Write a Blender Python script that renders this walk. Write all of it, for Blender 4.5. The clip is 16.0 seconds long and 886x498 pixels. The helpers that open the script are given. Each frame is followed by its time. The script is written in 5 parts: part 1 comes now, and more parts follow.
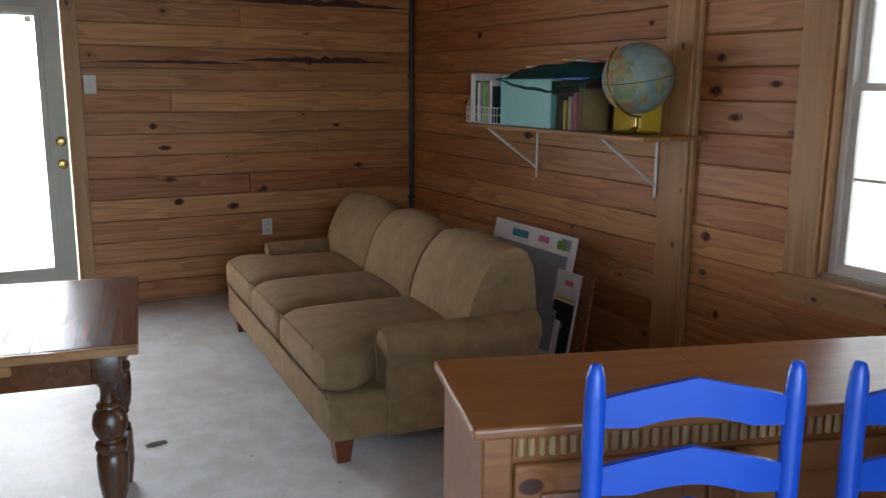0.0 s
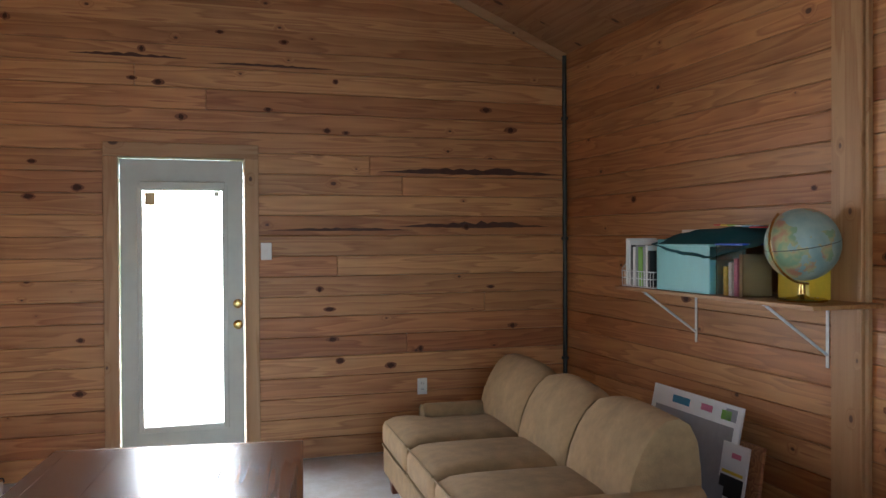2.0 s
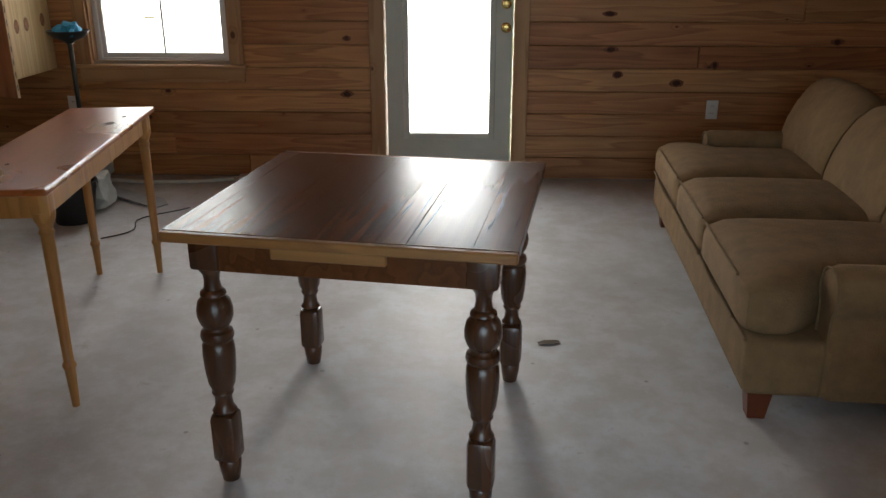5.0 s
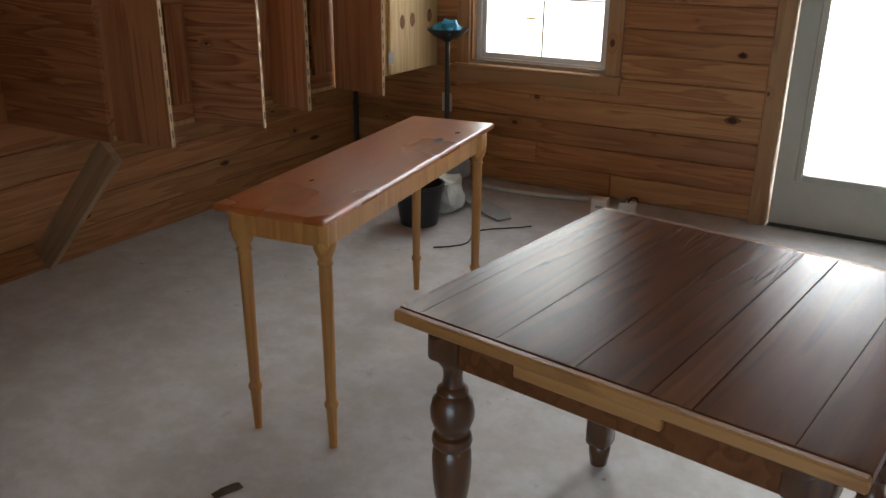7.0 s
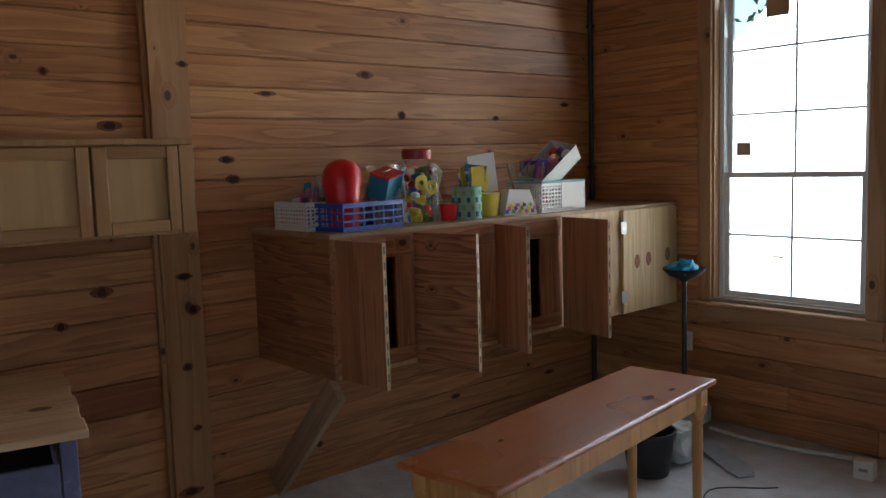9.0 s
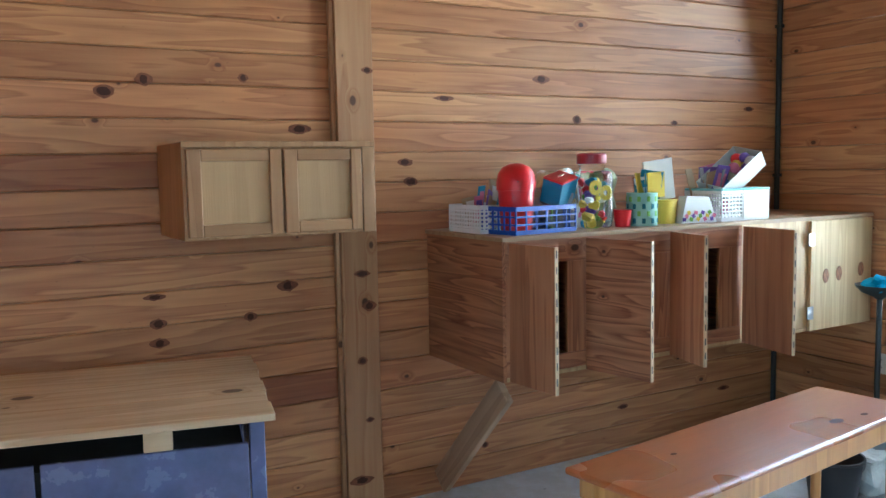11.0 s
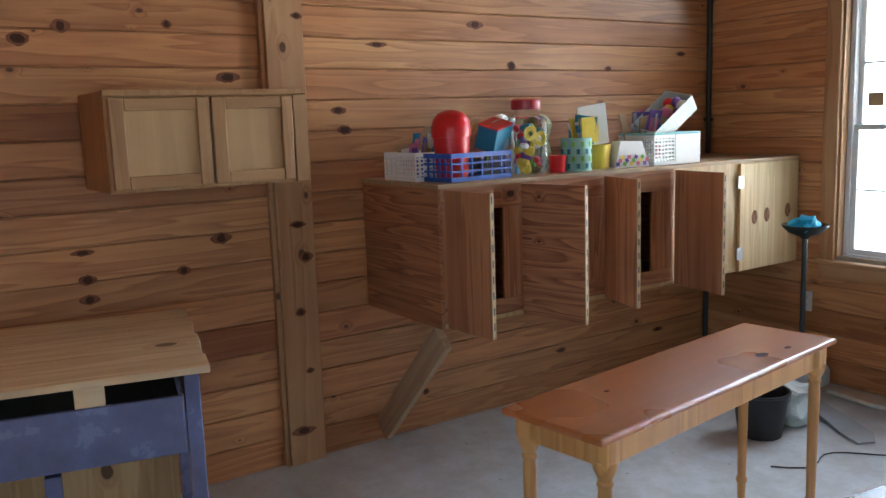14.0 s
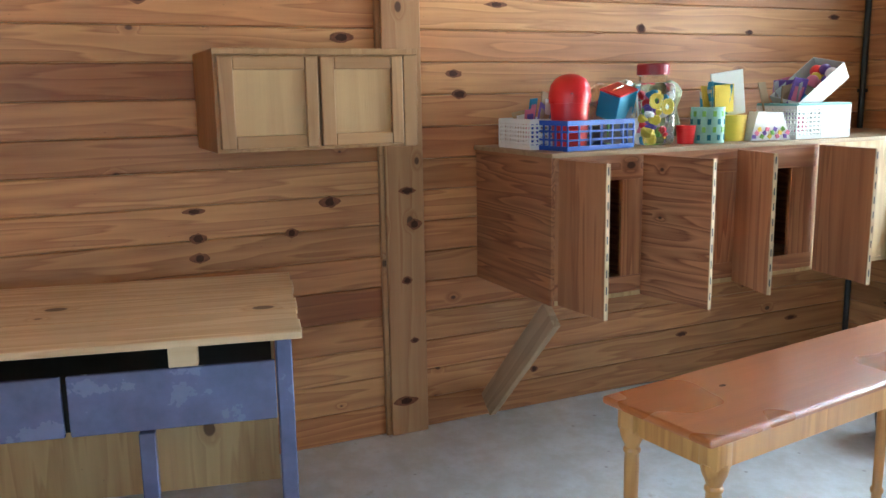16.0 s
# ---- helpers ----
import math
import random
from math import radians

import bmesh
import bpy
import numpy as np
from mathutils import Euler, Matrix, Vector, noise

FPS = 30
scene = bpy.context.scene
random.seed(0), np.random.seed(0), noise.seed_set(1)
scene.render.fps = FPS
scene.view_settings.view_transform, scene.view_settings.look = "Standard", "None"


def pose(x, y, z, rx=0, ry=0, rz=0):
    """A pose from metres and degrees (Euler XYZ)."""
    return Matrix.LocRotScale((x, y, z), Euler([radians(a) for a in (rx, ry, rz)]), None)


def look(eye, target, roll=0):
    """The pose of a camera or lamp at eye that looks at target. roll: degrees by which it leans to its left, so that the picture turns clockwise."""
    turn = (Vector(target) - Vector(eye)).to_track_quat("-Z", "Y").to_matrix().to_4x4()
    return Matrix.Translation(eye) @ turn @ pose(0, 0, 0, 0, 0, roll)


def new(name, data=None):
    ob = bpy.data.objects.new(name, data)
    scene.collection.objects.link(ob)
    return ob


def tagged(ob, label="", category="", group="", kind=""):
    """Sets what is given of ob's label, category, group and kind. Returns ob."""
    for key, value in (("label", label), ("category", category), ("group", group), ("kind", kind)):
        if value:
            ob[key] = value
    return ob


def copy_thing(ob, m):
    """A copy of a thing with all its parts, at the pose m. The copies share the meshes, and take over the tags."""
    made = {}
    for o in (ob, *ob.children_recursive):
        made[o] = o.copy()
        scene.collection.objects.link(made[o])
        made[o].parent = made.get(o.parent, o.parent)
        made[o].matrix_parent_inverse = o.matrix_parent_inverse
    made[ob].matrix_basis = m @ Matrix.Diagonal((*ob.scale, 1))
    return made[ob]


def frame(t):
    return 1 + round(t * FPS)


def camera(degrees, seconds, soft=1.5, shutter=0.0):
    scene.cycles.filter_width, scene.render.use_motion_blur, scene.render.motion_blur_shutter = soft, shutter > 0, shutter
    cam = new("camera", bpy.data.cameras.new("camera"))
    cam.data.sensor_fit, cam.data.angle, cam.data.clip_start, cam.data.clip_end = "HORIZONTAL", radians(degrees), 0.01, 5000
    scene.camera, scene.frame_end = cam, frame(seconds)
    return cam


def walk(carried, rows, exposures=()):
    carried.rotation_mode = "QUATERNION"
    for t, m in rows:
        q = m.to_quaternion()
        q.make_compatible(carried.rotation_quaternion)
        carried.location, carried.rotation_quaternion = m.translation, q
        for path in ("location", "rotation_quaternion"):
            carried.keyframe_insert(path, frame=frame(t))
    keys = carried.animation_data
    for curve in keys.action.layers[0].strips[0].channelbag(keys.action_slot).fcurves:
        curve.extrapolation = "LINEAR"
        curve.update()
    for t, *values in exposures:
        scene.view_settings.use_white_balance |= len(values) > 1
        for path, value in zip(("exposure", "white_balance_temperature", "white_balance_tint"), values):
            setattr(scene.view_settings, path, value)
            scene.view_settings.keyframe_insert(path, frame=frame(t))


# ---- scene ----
cam = camera(55.8, 16.0)
PATH = [
    (0, (0.381, -5.717, 1.447), (1.301, -3.984, 1.062), 0.4),
    (0.5, (0.378, -5.72, 1.448), (1.235, -3.945, 1.107), -0.1),
    (1, (0.369, -5.723, 1.463), (1.152, -3.902, 1.197), 0.2),
    (1.5, (0.359, -5.735, 1.492), (1.043, -3.861, 1.357), 0.4),
    (2, (0.341, -5.741, 1.517), (0.949, -3.836, 1.491), -0.3),
    (2.5, (0.328, -5.757, 1.554), (0.799, -3.814, 1.596), -0.4),
    (3, (0.274, -5.751, 1.517), (0.632, -3.784, 1.57), -0.2),
    (3.5, (0.325, -5.715, 1.488), (0.582, -3.733, 1.415), -0.1),
    (4, (0.42, -5.585, 1.415), (0.569, -3.602, 1.205), 0.5),
    (4.2, (0.461, -5.545, 1.407), (0.544, -3.576, 1.066), 0.8),
    (6.3, (0.627, -4.737, 1.437), (0.101, -2.992, 0.614), 2.2),
    (6.4, (0.624, -4.734, 1.438), (0.004, -3.019, 0.617), 2.7),
    (6.5, (0.675, -4.683, 1.451), (-0.086, -3.036, 0.61), 1.5),
    (7, (0.644, -4.577, 1.463), (-0.298, -2.96, 0.755), 0.5),
    (7.5, (0.648, -4.475, 1.491), (-0.441, -2.883, 0.963), -1.1),
    (8, (0.746, -4.381, 1.546), (-0.511, -2.871, 1.172), -0.6),
    (8.5, (0.785, -4.348, 1.561), (-0.597, -2.929, 1.283), -1.1),
    (9, (0.78, -4.357, 1.589), (-0.72, -3.051, 1.377), -1.8),
    (9.5, (0.798, -4.361, 1.605), (-0.798, -3.166, 1.455), -2.1),
    (10, (0.79, -4.37, 1.6), (-0.896, -3.30, 1.488), -2.0),
    (12.3, (0.765, -4.396, 1.569), (-0.971, -3.433, 1.323), -1.6),
    (12.5, (0.77, -4.383, 1.569), (-0.929, -3.36, 1.316), -1.4),
    (13, (0.781, -4.364, 1.564), (-0.843, -3.23, 1.289), -1.4),
    (13.5, (0.78, -4.355, 1.56), (-0.817, -3.19, 1.254), -1.5),
    (14, (0.781, -4.362, 1.56), (-0.866, -3.268, 1.256), -1.9),
    (14.5, (0.757, -4.364, 1.556), (-0.891, -3.273, 1.248), -0.5),
    (15, (0.694, -4.349, 1.549), (-0.954, -3.271, 1.198), -1.6),
    (15.5, (0.684, -4.276, 1.55), (-1.02, -3.288, 1.203), -0.8),
    (16, (0.688, -4.223, 1.536), (-1.097, -3.401, 1.17), -1.0),
]
EXPOSURE = [(0, 1.75, 6300, 9), (1.0, 1.7, 6300, 9), (2.0, 2.25, 6200, 9), (3.0, 2.0, 7200, 12), (3.5, 1.4, 7300, 13), (4.0, 0.9, 7300, 13), (4.2, 0.75, 7100, 12), (6.3, 1.6, 6900, 9), (7.0, 1.4, 6900, 9), (8.0, 1.1, 6300, 8), (9.0, 1.0, 5800, 6), (10.0, 2.2, 5100, -4), (12.3, 2.75, 4750, -4), (12.8, 2.55, 5000, 0), (13.5, 2.05, 5400, 3), (14.5, 2.4, 5500, 4), (16, 2.95, 5300, -4)]
walk(cam, [(t, look(eye, target, roll)) for t, eye, target, roll in PATH], EXPOSURE)

# ---- light ----
world = bpy.data.worlds.new("sky")
scene.world = world
world.use_nodes = True
_wn = world.node_tree
_sky = _wn.nodes.new("ShaderNodeTexSky")
_sky.sky_type = "NISHITA"
_sky.sun_disc = False
_sky.sun_elevation = radians(52)
_sky.sun_rotation = radians(-102)
_wn.links.new(_sky.outputs[0], _wn.nodes["Background"].inputs[0])
_wn.nodes["Background"].inputs[1].default_value = 0.15
sun_data = bpy.data.lights.new("sun", "SUN")
sun_data.energy, sun_data.angle, sun_data.color = 4.0, radians(0.6), (1.0, 0.95, 0.87)
sun = new("sun", sun_data)
sun.matrix_world = look((-9.0, -2.0, 12.0), (0.0, 0.0, 0.0))


def sky_lamp(at, w, h, watts, color, spread=180):
    """Daylight that enters by an opening."""
    d = bpy.data.lights.new("daylight", "AREA")
    d.shape, d.size, d.size_y, d.energy, d.color = "RECTANGLE", w, h, watts, color
    d.spread = radians(spread)
    new("daylight", d).matrix_world = at


sky_lamp(look((3.62, -4.05, 1.45), (-2.7, -3.4, 2.2)), 1.6, 2.3, 5.5, (1.0, 0.97, 0.92))   # side window
sky_lamp(look((4.60, -4.05, 1.0), (-2.7, -3.0, 2.6)), 1.0, 1.0, 0.8, (1.0, 0.90, 0.74), 60)   # added unseen lamp, stands in for yard bounce through the side window
sky_lamp(look((0.386, 0.30, 1.0), (0.9, -3.0, 0.25)), 0.72, 1.98, 11, (0.95, 0.98, 1.0), 120)  # glazed back door
sky_lamp(look((-1.42, 0.30, 1.65), (-0.8, -3.0, 0.9)), 2.3, 2.5, 25, (0.95, 0.98, 1.0), 130)   # back window
sky_lamp(look((-1.25, 0.95, 1.20), (-2.6, -3.2, 2.55)), 1.0, 1.0, 4, (1.0, 0.90, 0.74), 70)   # lamp added out of view behind the back window, as bounce from the yard
sky_lamp(look((0.74, -6.9, 1.35), (0.74, 0.0, 0.6)), 1.7, 1.9, 16, (0.55, 0.77, 1.0))       # open doorway

# ---- materials ----
def mat_base(name, rough=0.6, metal=0.0):
    m = bpy.data.materials.new(name)
    m.use_nodes = True
    b = m.node_tree.nodes["Principled BSDF"]
    b.inputs["Roughness"].default_value = rough
    b.inputs["Metallic"].default_value = metal
    return m, m.node_tree, b


def nd(nt, kind, **kw):
    n = nt.nodes.new(kind)
    for k, v in kw.items():
        n.inputs[k].default_value = v
    return n


def ramp(nt, src, stops):
    r = nt.nodes.new("ShaderNodeValToRGB")
    e = r.color_ramp.elements
    while len(e) < len(stops):
        e.new(0.5)
    for el, (p, c) in zip(e, stops):
        el.position, el.color = p, (*c, 1)
    nt.links.new(src, r.inputs[0])
    return r.outputs[0]


def math_node(nt, op, a, b=None):
    n = nt.nodes.new("ShaderNodeMath")
    n.operation = op
    for i, v in enumerate((a, b)):
        if v is None:
            continue
        if isinstance(v, (int, float)):
            n.inputs[i].default_value = v
        else:
            nt.links.new(v, n.inputs[i])
    return n.outputs[0]


def mix(nt, fac, a, b, blend="MIX"):
    n = nt.nodes.new("ShaderNodeMix")
    n.data_type, n.blend_type = "RGBA", blend
    for sock, v in ((n.inputs["Factor"], fac), (n.inputs["A"], a), (n.inputs["B"], b)):
        if isinstance(v, (int, float)):
            sock.default_value = v
        elif isinstance(v, tuple):
            sock.default_value = (*v, 1)
        else:
            nt.links.new(v, sock)
    return n.outputs["Result"]


def wood(name, light, dark, knot=0.0, rough=0.55, ring=9.0, along="x", wear=0.25, bump=0.15, vary=0.35, knot_size=0.02, coat=0.0, face="xz", contrast=0.66, red=0.0):
    """Sawn wood: long rings and fibres along one axis of the object, knots of knot per metre or so, and tone that differs piece by piece."""
    m, nt, b = mat_base(name, rough)
    tc, info = nt.nodes.new("ShaderNodeTexCoord"), nt.nodes.new("ShaderNodeObjectInfo")
    off = nt.nodes.new("ShaderNodeVectorMath")
    off.operation = "MULTIPLY_ADD"
    comb = nt.nodes.new("ShaderNodeCombineXYZ")
    for i in range(3):
        nt.links.new(info.outputs["Random"], comb.inputs[i])
    nt.links.new(comb.outputs[0], off.inputs[0])
    off.inputs[1].default_value = (37.0, 53.0, 71.0)
    nt.links.new(tc.outputs["Object"], off.inputs[2])
    mp = nt.nodes.new("ShaderNodeMapping")
    nt.links.new(off.outputs[0], mp.inputs[0])
    if along == "z":
        mp.inputs["Rotation"].default_value = (0, radians(90), 0)
    elif along == "y":
        mp.inputs["Rotation"].default_value = (0, 0, radians(-90))
    src = mp.outputs[0]

    def stretched(sx, sy, sz):
        q = nt.nodes.new("ShaderNodeMapping")
        q.inputs["Scale"].default_value = (sx, sy, sz)
        nt.links.new(src, q.inputs[0])
        return q.outputs[0]

    broad = nd(nt, "ShaderNodeTexNoise", Scale=1.0, Detail=3.0, Roughness=0.55)
    nt.links.new(stretched(0.4, 6.0, 6.0), broad.inputs["Vector"])
    fibre = nd(nt, "ShaderNodeTexNoise", Scale=1.0, Detail=4.0, Roughness=0.6)
    nt.links.new(stretched(6.0, 160.0, 160.0), fibre.inputs["Vector"])
    tone = nd(nt, "ShaderNodeTexNoise", Scale=2.2, Detail=2.0)
    nt.links.new(src, tone.inputs["Vector"])
    # knots
    vor = nt.nodes.new("ShaderNodeTexVoronoi")
    vor.inputs["Scale"].default_value = 1.0
    vor.voronoi_dimensions = "2D"
    flat, cut = nt.nodes.new("ShaderNodeSeparateXYZ"), nt.nodes.new("ShaderNodeCombineXYZ")
    nt.links.new(stretched(3.3, 5.0, 5.0), flat.inputs[0])
    nt.links.new(flat.outputs[0], cut.inputs[0])
    nt.links.new(flat.outputs[2 if face == "xz" else 1], cut.inputs[1])
    nt.links.new(cut.outputs[0], vor.inputs["Vector"])
    sep = nt.nodes.new("ShaderNodeSeparateColor")
    nt.links.new(vor.outputs["Color"], sep.inputs[0])
    kd = vor.outputs["Distance"]
    size = math_node(nt, "MULTIPLY", math_node(nt, "MAXIMUM", math_node(nt, "SUBTRACT", sep.outputs[0], 1.0 - knot), 0.0), knot_size * 5.0 / max(knot, 0.01) * 1.3)
    kmask_n = nt.nodes.new("ShaderNodeMapRange")
    kmask_n.interpolation_type = "SMOOTHSTEP"
    nt.links.new(math_node(nt, "SUBTRACT", kd, size), kmask_n.inputs[0])
    kmask_n.inputs[1].default_value, kmask_n.inputs[2].default_value = -0.015, 0.02
    kmask_n.inputs[3].default_value, kmask_n.inputs[4].default_value = 1.0, 0.0
    near = nt.nodes.new("ShaderNodeMapRange")
    near.interpolation_type = "SMOOTHSTEP"
    nt.links.new(math_node(nt, "SUBTRACT", kd, math_node(nt, "MULTIPLY", size, 1.6)), near.inputs[0])
    near.inputs[1].default_value, near.inputs[2].default_value, near.inputs[3].default_value, near.inputs[4].default_value = 0.0, 0.11, 1.0, 0.0
    # rings
    phase = math_node(nt, "ADD", math_node(nt, "MULTIPLY", broad.outputs[0], ring), math_node(nt, "MULTIPLY", math_node(nt, "MULTIPLY", near.outputs[0], math_node(nt, "MINIMUM", math_node(nt, "MULTIPLY", size, 30.0), 1.0)), 0.9))
    saw = math_node(nt, "FRACT", phase)
    rings = ramp(nt, saw, [(0.0, (0, 0, 0)), (0.72, (0.75,) * 3), (0.86, (1, 1, 1)), (1.0, (0, 0, 0))])
    amount = math_node(nt, "MULTIPLY", math_node(nt, "MULTIPLY", rings, contrast), math_node(nt, "ADD", fibre.outputs[0], 0.35))
    col = mix(nt, amount, light, dark)
    col = mix(nt, math_node(nt, "MULTIPLY", math_node(nt, "SUBTRACT", fibre.outputs[0], 0.5), 0.35), col, dark)
    shade = math_node(nt, "MULTIPLY", math_node(nt, "SUBTRACT", math_node(nt, "ADD", math_node(nt, "MULTIPLY", info.outputs["Random"], 1.3), math_node(nt, "MULTIPLY", tone.outputs[0], 0.9)), 0.6), 0.8)
    col = mix(nt, shade, col, mix(nt, 1.0, col, tuple(min(1.0, 1 - vary * f) for f in (0.8, 1.0, 1.15)), "MULTIPLY"))
    if red > 0:
        hue = math_node(nt, "FRACT", math_node(nt, "MULTIPLY", info.outputs["Random"], 7.31))
        col = mix(nt, math_node(nt, "MULTIPLY", math_node(nt, "POWER", hue, 2.0), red), col, mix(nt, 1.0, col, (0.80, 0.52, 0.40), "MULTIPLY"))
    if knot > 0:
        col = mix(nt, math_node(nt, "MULTIPLY", math_node(nt, "MULTIPLY", near.outputs[0], math_node(nt, "MINIMUM", math_node(nt, "MULTIPLY", size, 20.0), 1.0)), 0.35), col, dark)
        col = mix(nt, math_node(nt, "MULTIPLY", kmask_n.outputs[0], 0.9), col, (dark[0] * 0.2, dark[1] * 0.15, dark[2] * 0.15))
    nt.links.new(col, b.inputs["Base Color"])
    rr = math_node(nt, "ADD", math_node(nt, "MULTIPLY", tone.outputs[0], wear), rough - wear * 0.5)
    nt.links.new(rr, b.inputs["Roughness"])
    bp = nd(nt, "ShaderNodeBump", Strength=bump, Distance=0.004)
    nt.links.new(fibre.outputs[0], bp.inputs["Height"])
    nt.links.new(bp.outputs[0], b.inputs["Normal"])
    b.inputs["Coat Weight"].default_value = coat
    b.inputs["Coat Roughness"].default_value = 0.25
    return m


def plain(name, color, rough=0.5, metal=0.0, spots=0.12, scale=14.0, bump=0.05, trans=0.0, coat=0.0):
    """A painted, plastic, metal or cloth surface with slight unevenness of tone and gloss."""
    m, nt, b = mat_base(name, rough, metal)
    tc = nt.nodes.new("ShaderNodeTexCoord")
    n1 = nd(nt, "ShaderNodeTexNoise", Scale=scale, Detail=5.0, Roughness=0.65)
    n2 = nd(nt, "ShaderNodeTexNoise", Scale=scale * 14, Detail=2.0)
    nt.links.new(tc.outputs["Object"], n1.inputs["Vector"])
    nt.links.new(tc.outputs["Object"], n2.inputs["Vector"])
    f = ramp(nt, n1.outputs[0], [(0.3, (0, 0, 0)), (0.7, (1, 1, 1))])
    col = mix(nt, f, tuple(c * (1 - spots) for c in color), tuple(min(1, c * (1 + spots * 0.4)) for c in color))
    nt.links.new(col, b.inputs["Base Color"])
    nt.links.new(math_node(nt, "ADD", math_node(nt, "MULTIPLY", n1.outputs[0], 0.2), rough - 0.1), b.inputs["Roughness"])
    bp = nd(nt, "ShaderNodeBump", Strength=bump, Distance=0.003)
    nt.links.new(n2.outputs[0], bp.inputs["Height"])
    nt.links.new(bp.outputs[0], b.inputs["Normal"])
    b.inputs["Transmission Weight"].default_value = trans
    b.inputs["Coat Weight"].default_value = coat
    return m


def concrete():
    m, nt, b = mat_base("concrete", 0.6)
    tc = nt.nodes.new("ShaderNodeTexCoord")
    big = nd(nt, "ShaderNodeTexNoise", Scale=0.9, Detail=8.0, Roughness=0.62)
    mid = nd(nt, "ShaderNodeTexNoise", Scale=6.0, Detail=6.0, Roughness=0.7)
    fine = nd(nt, "ShaderNodeTexNoise", Scale=90.0, Detail=3.0)
    spots = nd(nt, "ShaderNodeTexVoronoi", Scale=5.5)
    for n in (big, mid, fine, spots):
        nt.links.new(tc.outputs["Object"], n.inputs["Vector"])
    c1 = ramp(nt, big.outputs[0], [(0.3, (0.46, 0.465, 0.47)), (0.5, (0.60, 0.61, 0.62)), (0.72, (0.68, 0.695, 0.71))])
    c2 = mix(nt, ramp(nt, mid.outputs[0], [(0.42, (1, 1, 1)), (0.6, (0, 0, 0))]), c1, mix(nt, 1.0, c1, (0.84, 0.81, 0.77), "MULTIPLY"))
    stain = math_node(nt, "MULTIPLY", ramp(nt, mid.outputs[0], [(0.62, (0, 0, 0)), (0.72, (1, 1, 1))]), 0.4)
    c3 = mix(nt, stain, c2, (0.25, 0.17, 0.11))
    chip = math_node(nt, "MULTIPLY", ramp(nt, spots.outputs["Distance"], [(0.03, (1, 1, 1)), (0.055, (0, 0, 0))]), 0.5)
    c4 = mix(nt, chip, c3, (0.12, 0.1, 0.085))
    nt.links.new(c4, b.inputs["Base Color"])
    nt.links.new(ramp(nt, mid.outputs[0], [(0.3, (0.42,) * 3), (0.7, (0.68,) * 3)]), b.inputs["Roughness"])
    bp = nd(nt, "ShaderNodeBump", Strength=0.15, Distance=0.004)
    nt.links.new(math_node(nt, "ADD", fine.outputs[0], mid.outputs[0]), bp.inputs["Height"])
    nt.links.new(bp.outputs[0], b.inputs["Normal"])
    return m


def glass_material(name, rough=0.0, tint=(1, 1, 1)):
    m, nt, b = mat_base(name, rough)
    b.inputs["Base Color"].default_value = (*tint, 1)
    b.inputs["Transmission Weight"].default_value = 1.0
    b.inputs["IOR"].default_value = 1.45
    return m


PINE = wood("pine_board", (0.60, 0.315, 0.125), (0.25, 0.075, 0.024), knot=0.22, rough=0.5, ring=11, vary=0.42, knot_size=0.010, contrast=0.68, red=0.7)
PINE_TRIM = wood("pine_trim", (0.48, 0.29, 0.14), (0.29, 0.115, 0.036), knot=0.3, ring=5, vary=0.2, along="z", knot_size=0.014)
PINE_POST = wood(face="xy", name="pine_post", light=(0.48, 0.275, 0.125), dark=(0.29, 0.11, 0.033), knot=0.5, ring=6, vary=0.15, along="z", knot_size=0.012)
PINE_TOP = wood(face="xy", name="raw_pine_top", light=(0.74, 0.57, 0.35), dark=(0.45, 0.27, 0.12), knot=0.4, ring=8, vary=0.2, along="x", rough=0.65)
PLY = wood("plywood", (0.45, 0.205, 0.088), (0.17, 0.055, 0.022), contrast=1.0, knot=0.22, ring=15, vary=0.25, along="x", knot_size=0.014)
PLY_RAIL = wood("plywood_rail", (0.45, 0.205, 0.088), (0.19, 0.06, 0.024), contrast=0.9, knot=0.2, ring=12, vary=0.2, along="y")
PLY_UP = wood("plywood_face", (0.45, 0.205, 0.088), (0.19, 0.06, 0.024), contrast=0.9, knot=0.2, ring=12, vary=0.2, along="z")
PLY_PALE = wood("pale_plywood", (0.62, 0.45, 0.22), (0.40, 0.24, 0.1), knot=0.3, ring=8, vary=0.15, along="z", knot_size=0.02)
PLY_EDGE = wood("plywood_edge", (0.62, 0.45, 0.25), (0.3, 0.17, 0.08), ring=30, vary=0.2, along="z")
PLY_EYE = plain("ply_knot", (0.30, 0.13, 0.05), 0.7, spots=0.6, scale=45)
KNOT = plain("knot_wood", (0.065, 0.02, 0.010), 0.95, spots=0.4, scale=40)
OAK = wood("oak_cabinet", (0.40, 0.225, 0.095), (0.25, 0.115, 0.04), ring=7, vary=0.2, along="z", rough=0.45)
HONEY = wood(face="xy", name="honey_pine", light=(0.40, 0.125, 0.031), dark=(0.25, 0.065, 0.015), knot=0.0, ring=7, contrast=0.28, wear=0.06, rough=0.28, along="y", vary=0.15, coat=0.3)
HONEY_LEG = wood("honey_pine_leg", (0.58, 0.285, 0.08), (0.32, 0.12, 0.028), ring=6, rough=0.35, along="z", vary=0.15, coat=0.2)
SIDEBOARD = wood("stained_pine", (0.31, 0.125, 0.04), (0.19, 0.055, 0.014), knot=0.3, ring=6, rough=0.33, along="x", vary=0.15, coat=0.2)
DENTIL = wood("pale_dentil", (0.40, 0.24, 0.11), (0.24, 0.11, 0.04), ring=6, rough=0.4, along="z", vary=0.2)
SIDEBOARD_DARK = wood("stained_pine_panel", (0.27, 0.095, 0.027), (0.14, 0.04, 0.011), ring=6, rough=0.35, along="x", vary=0.15)
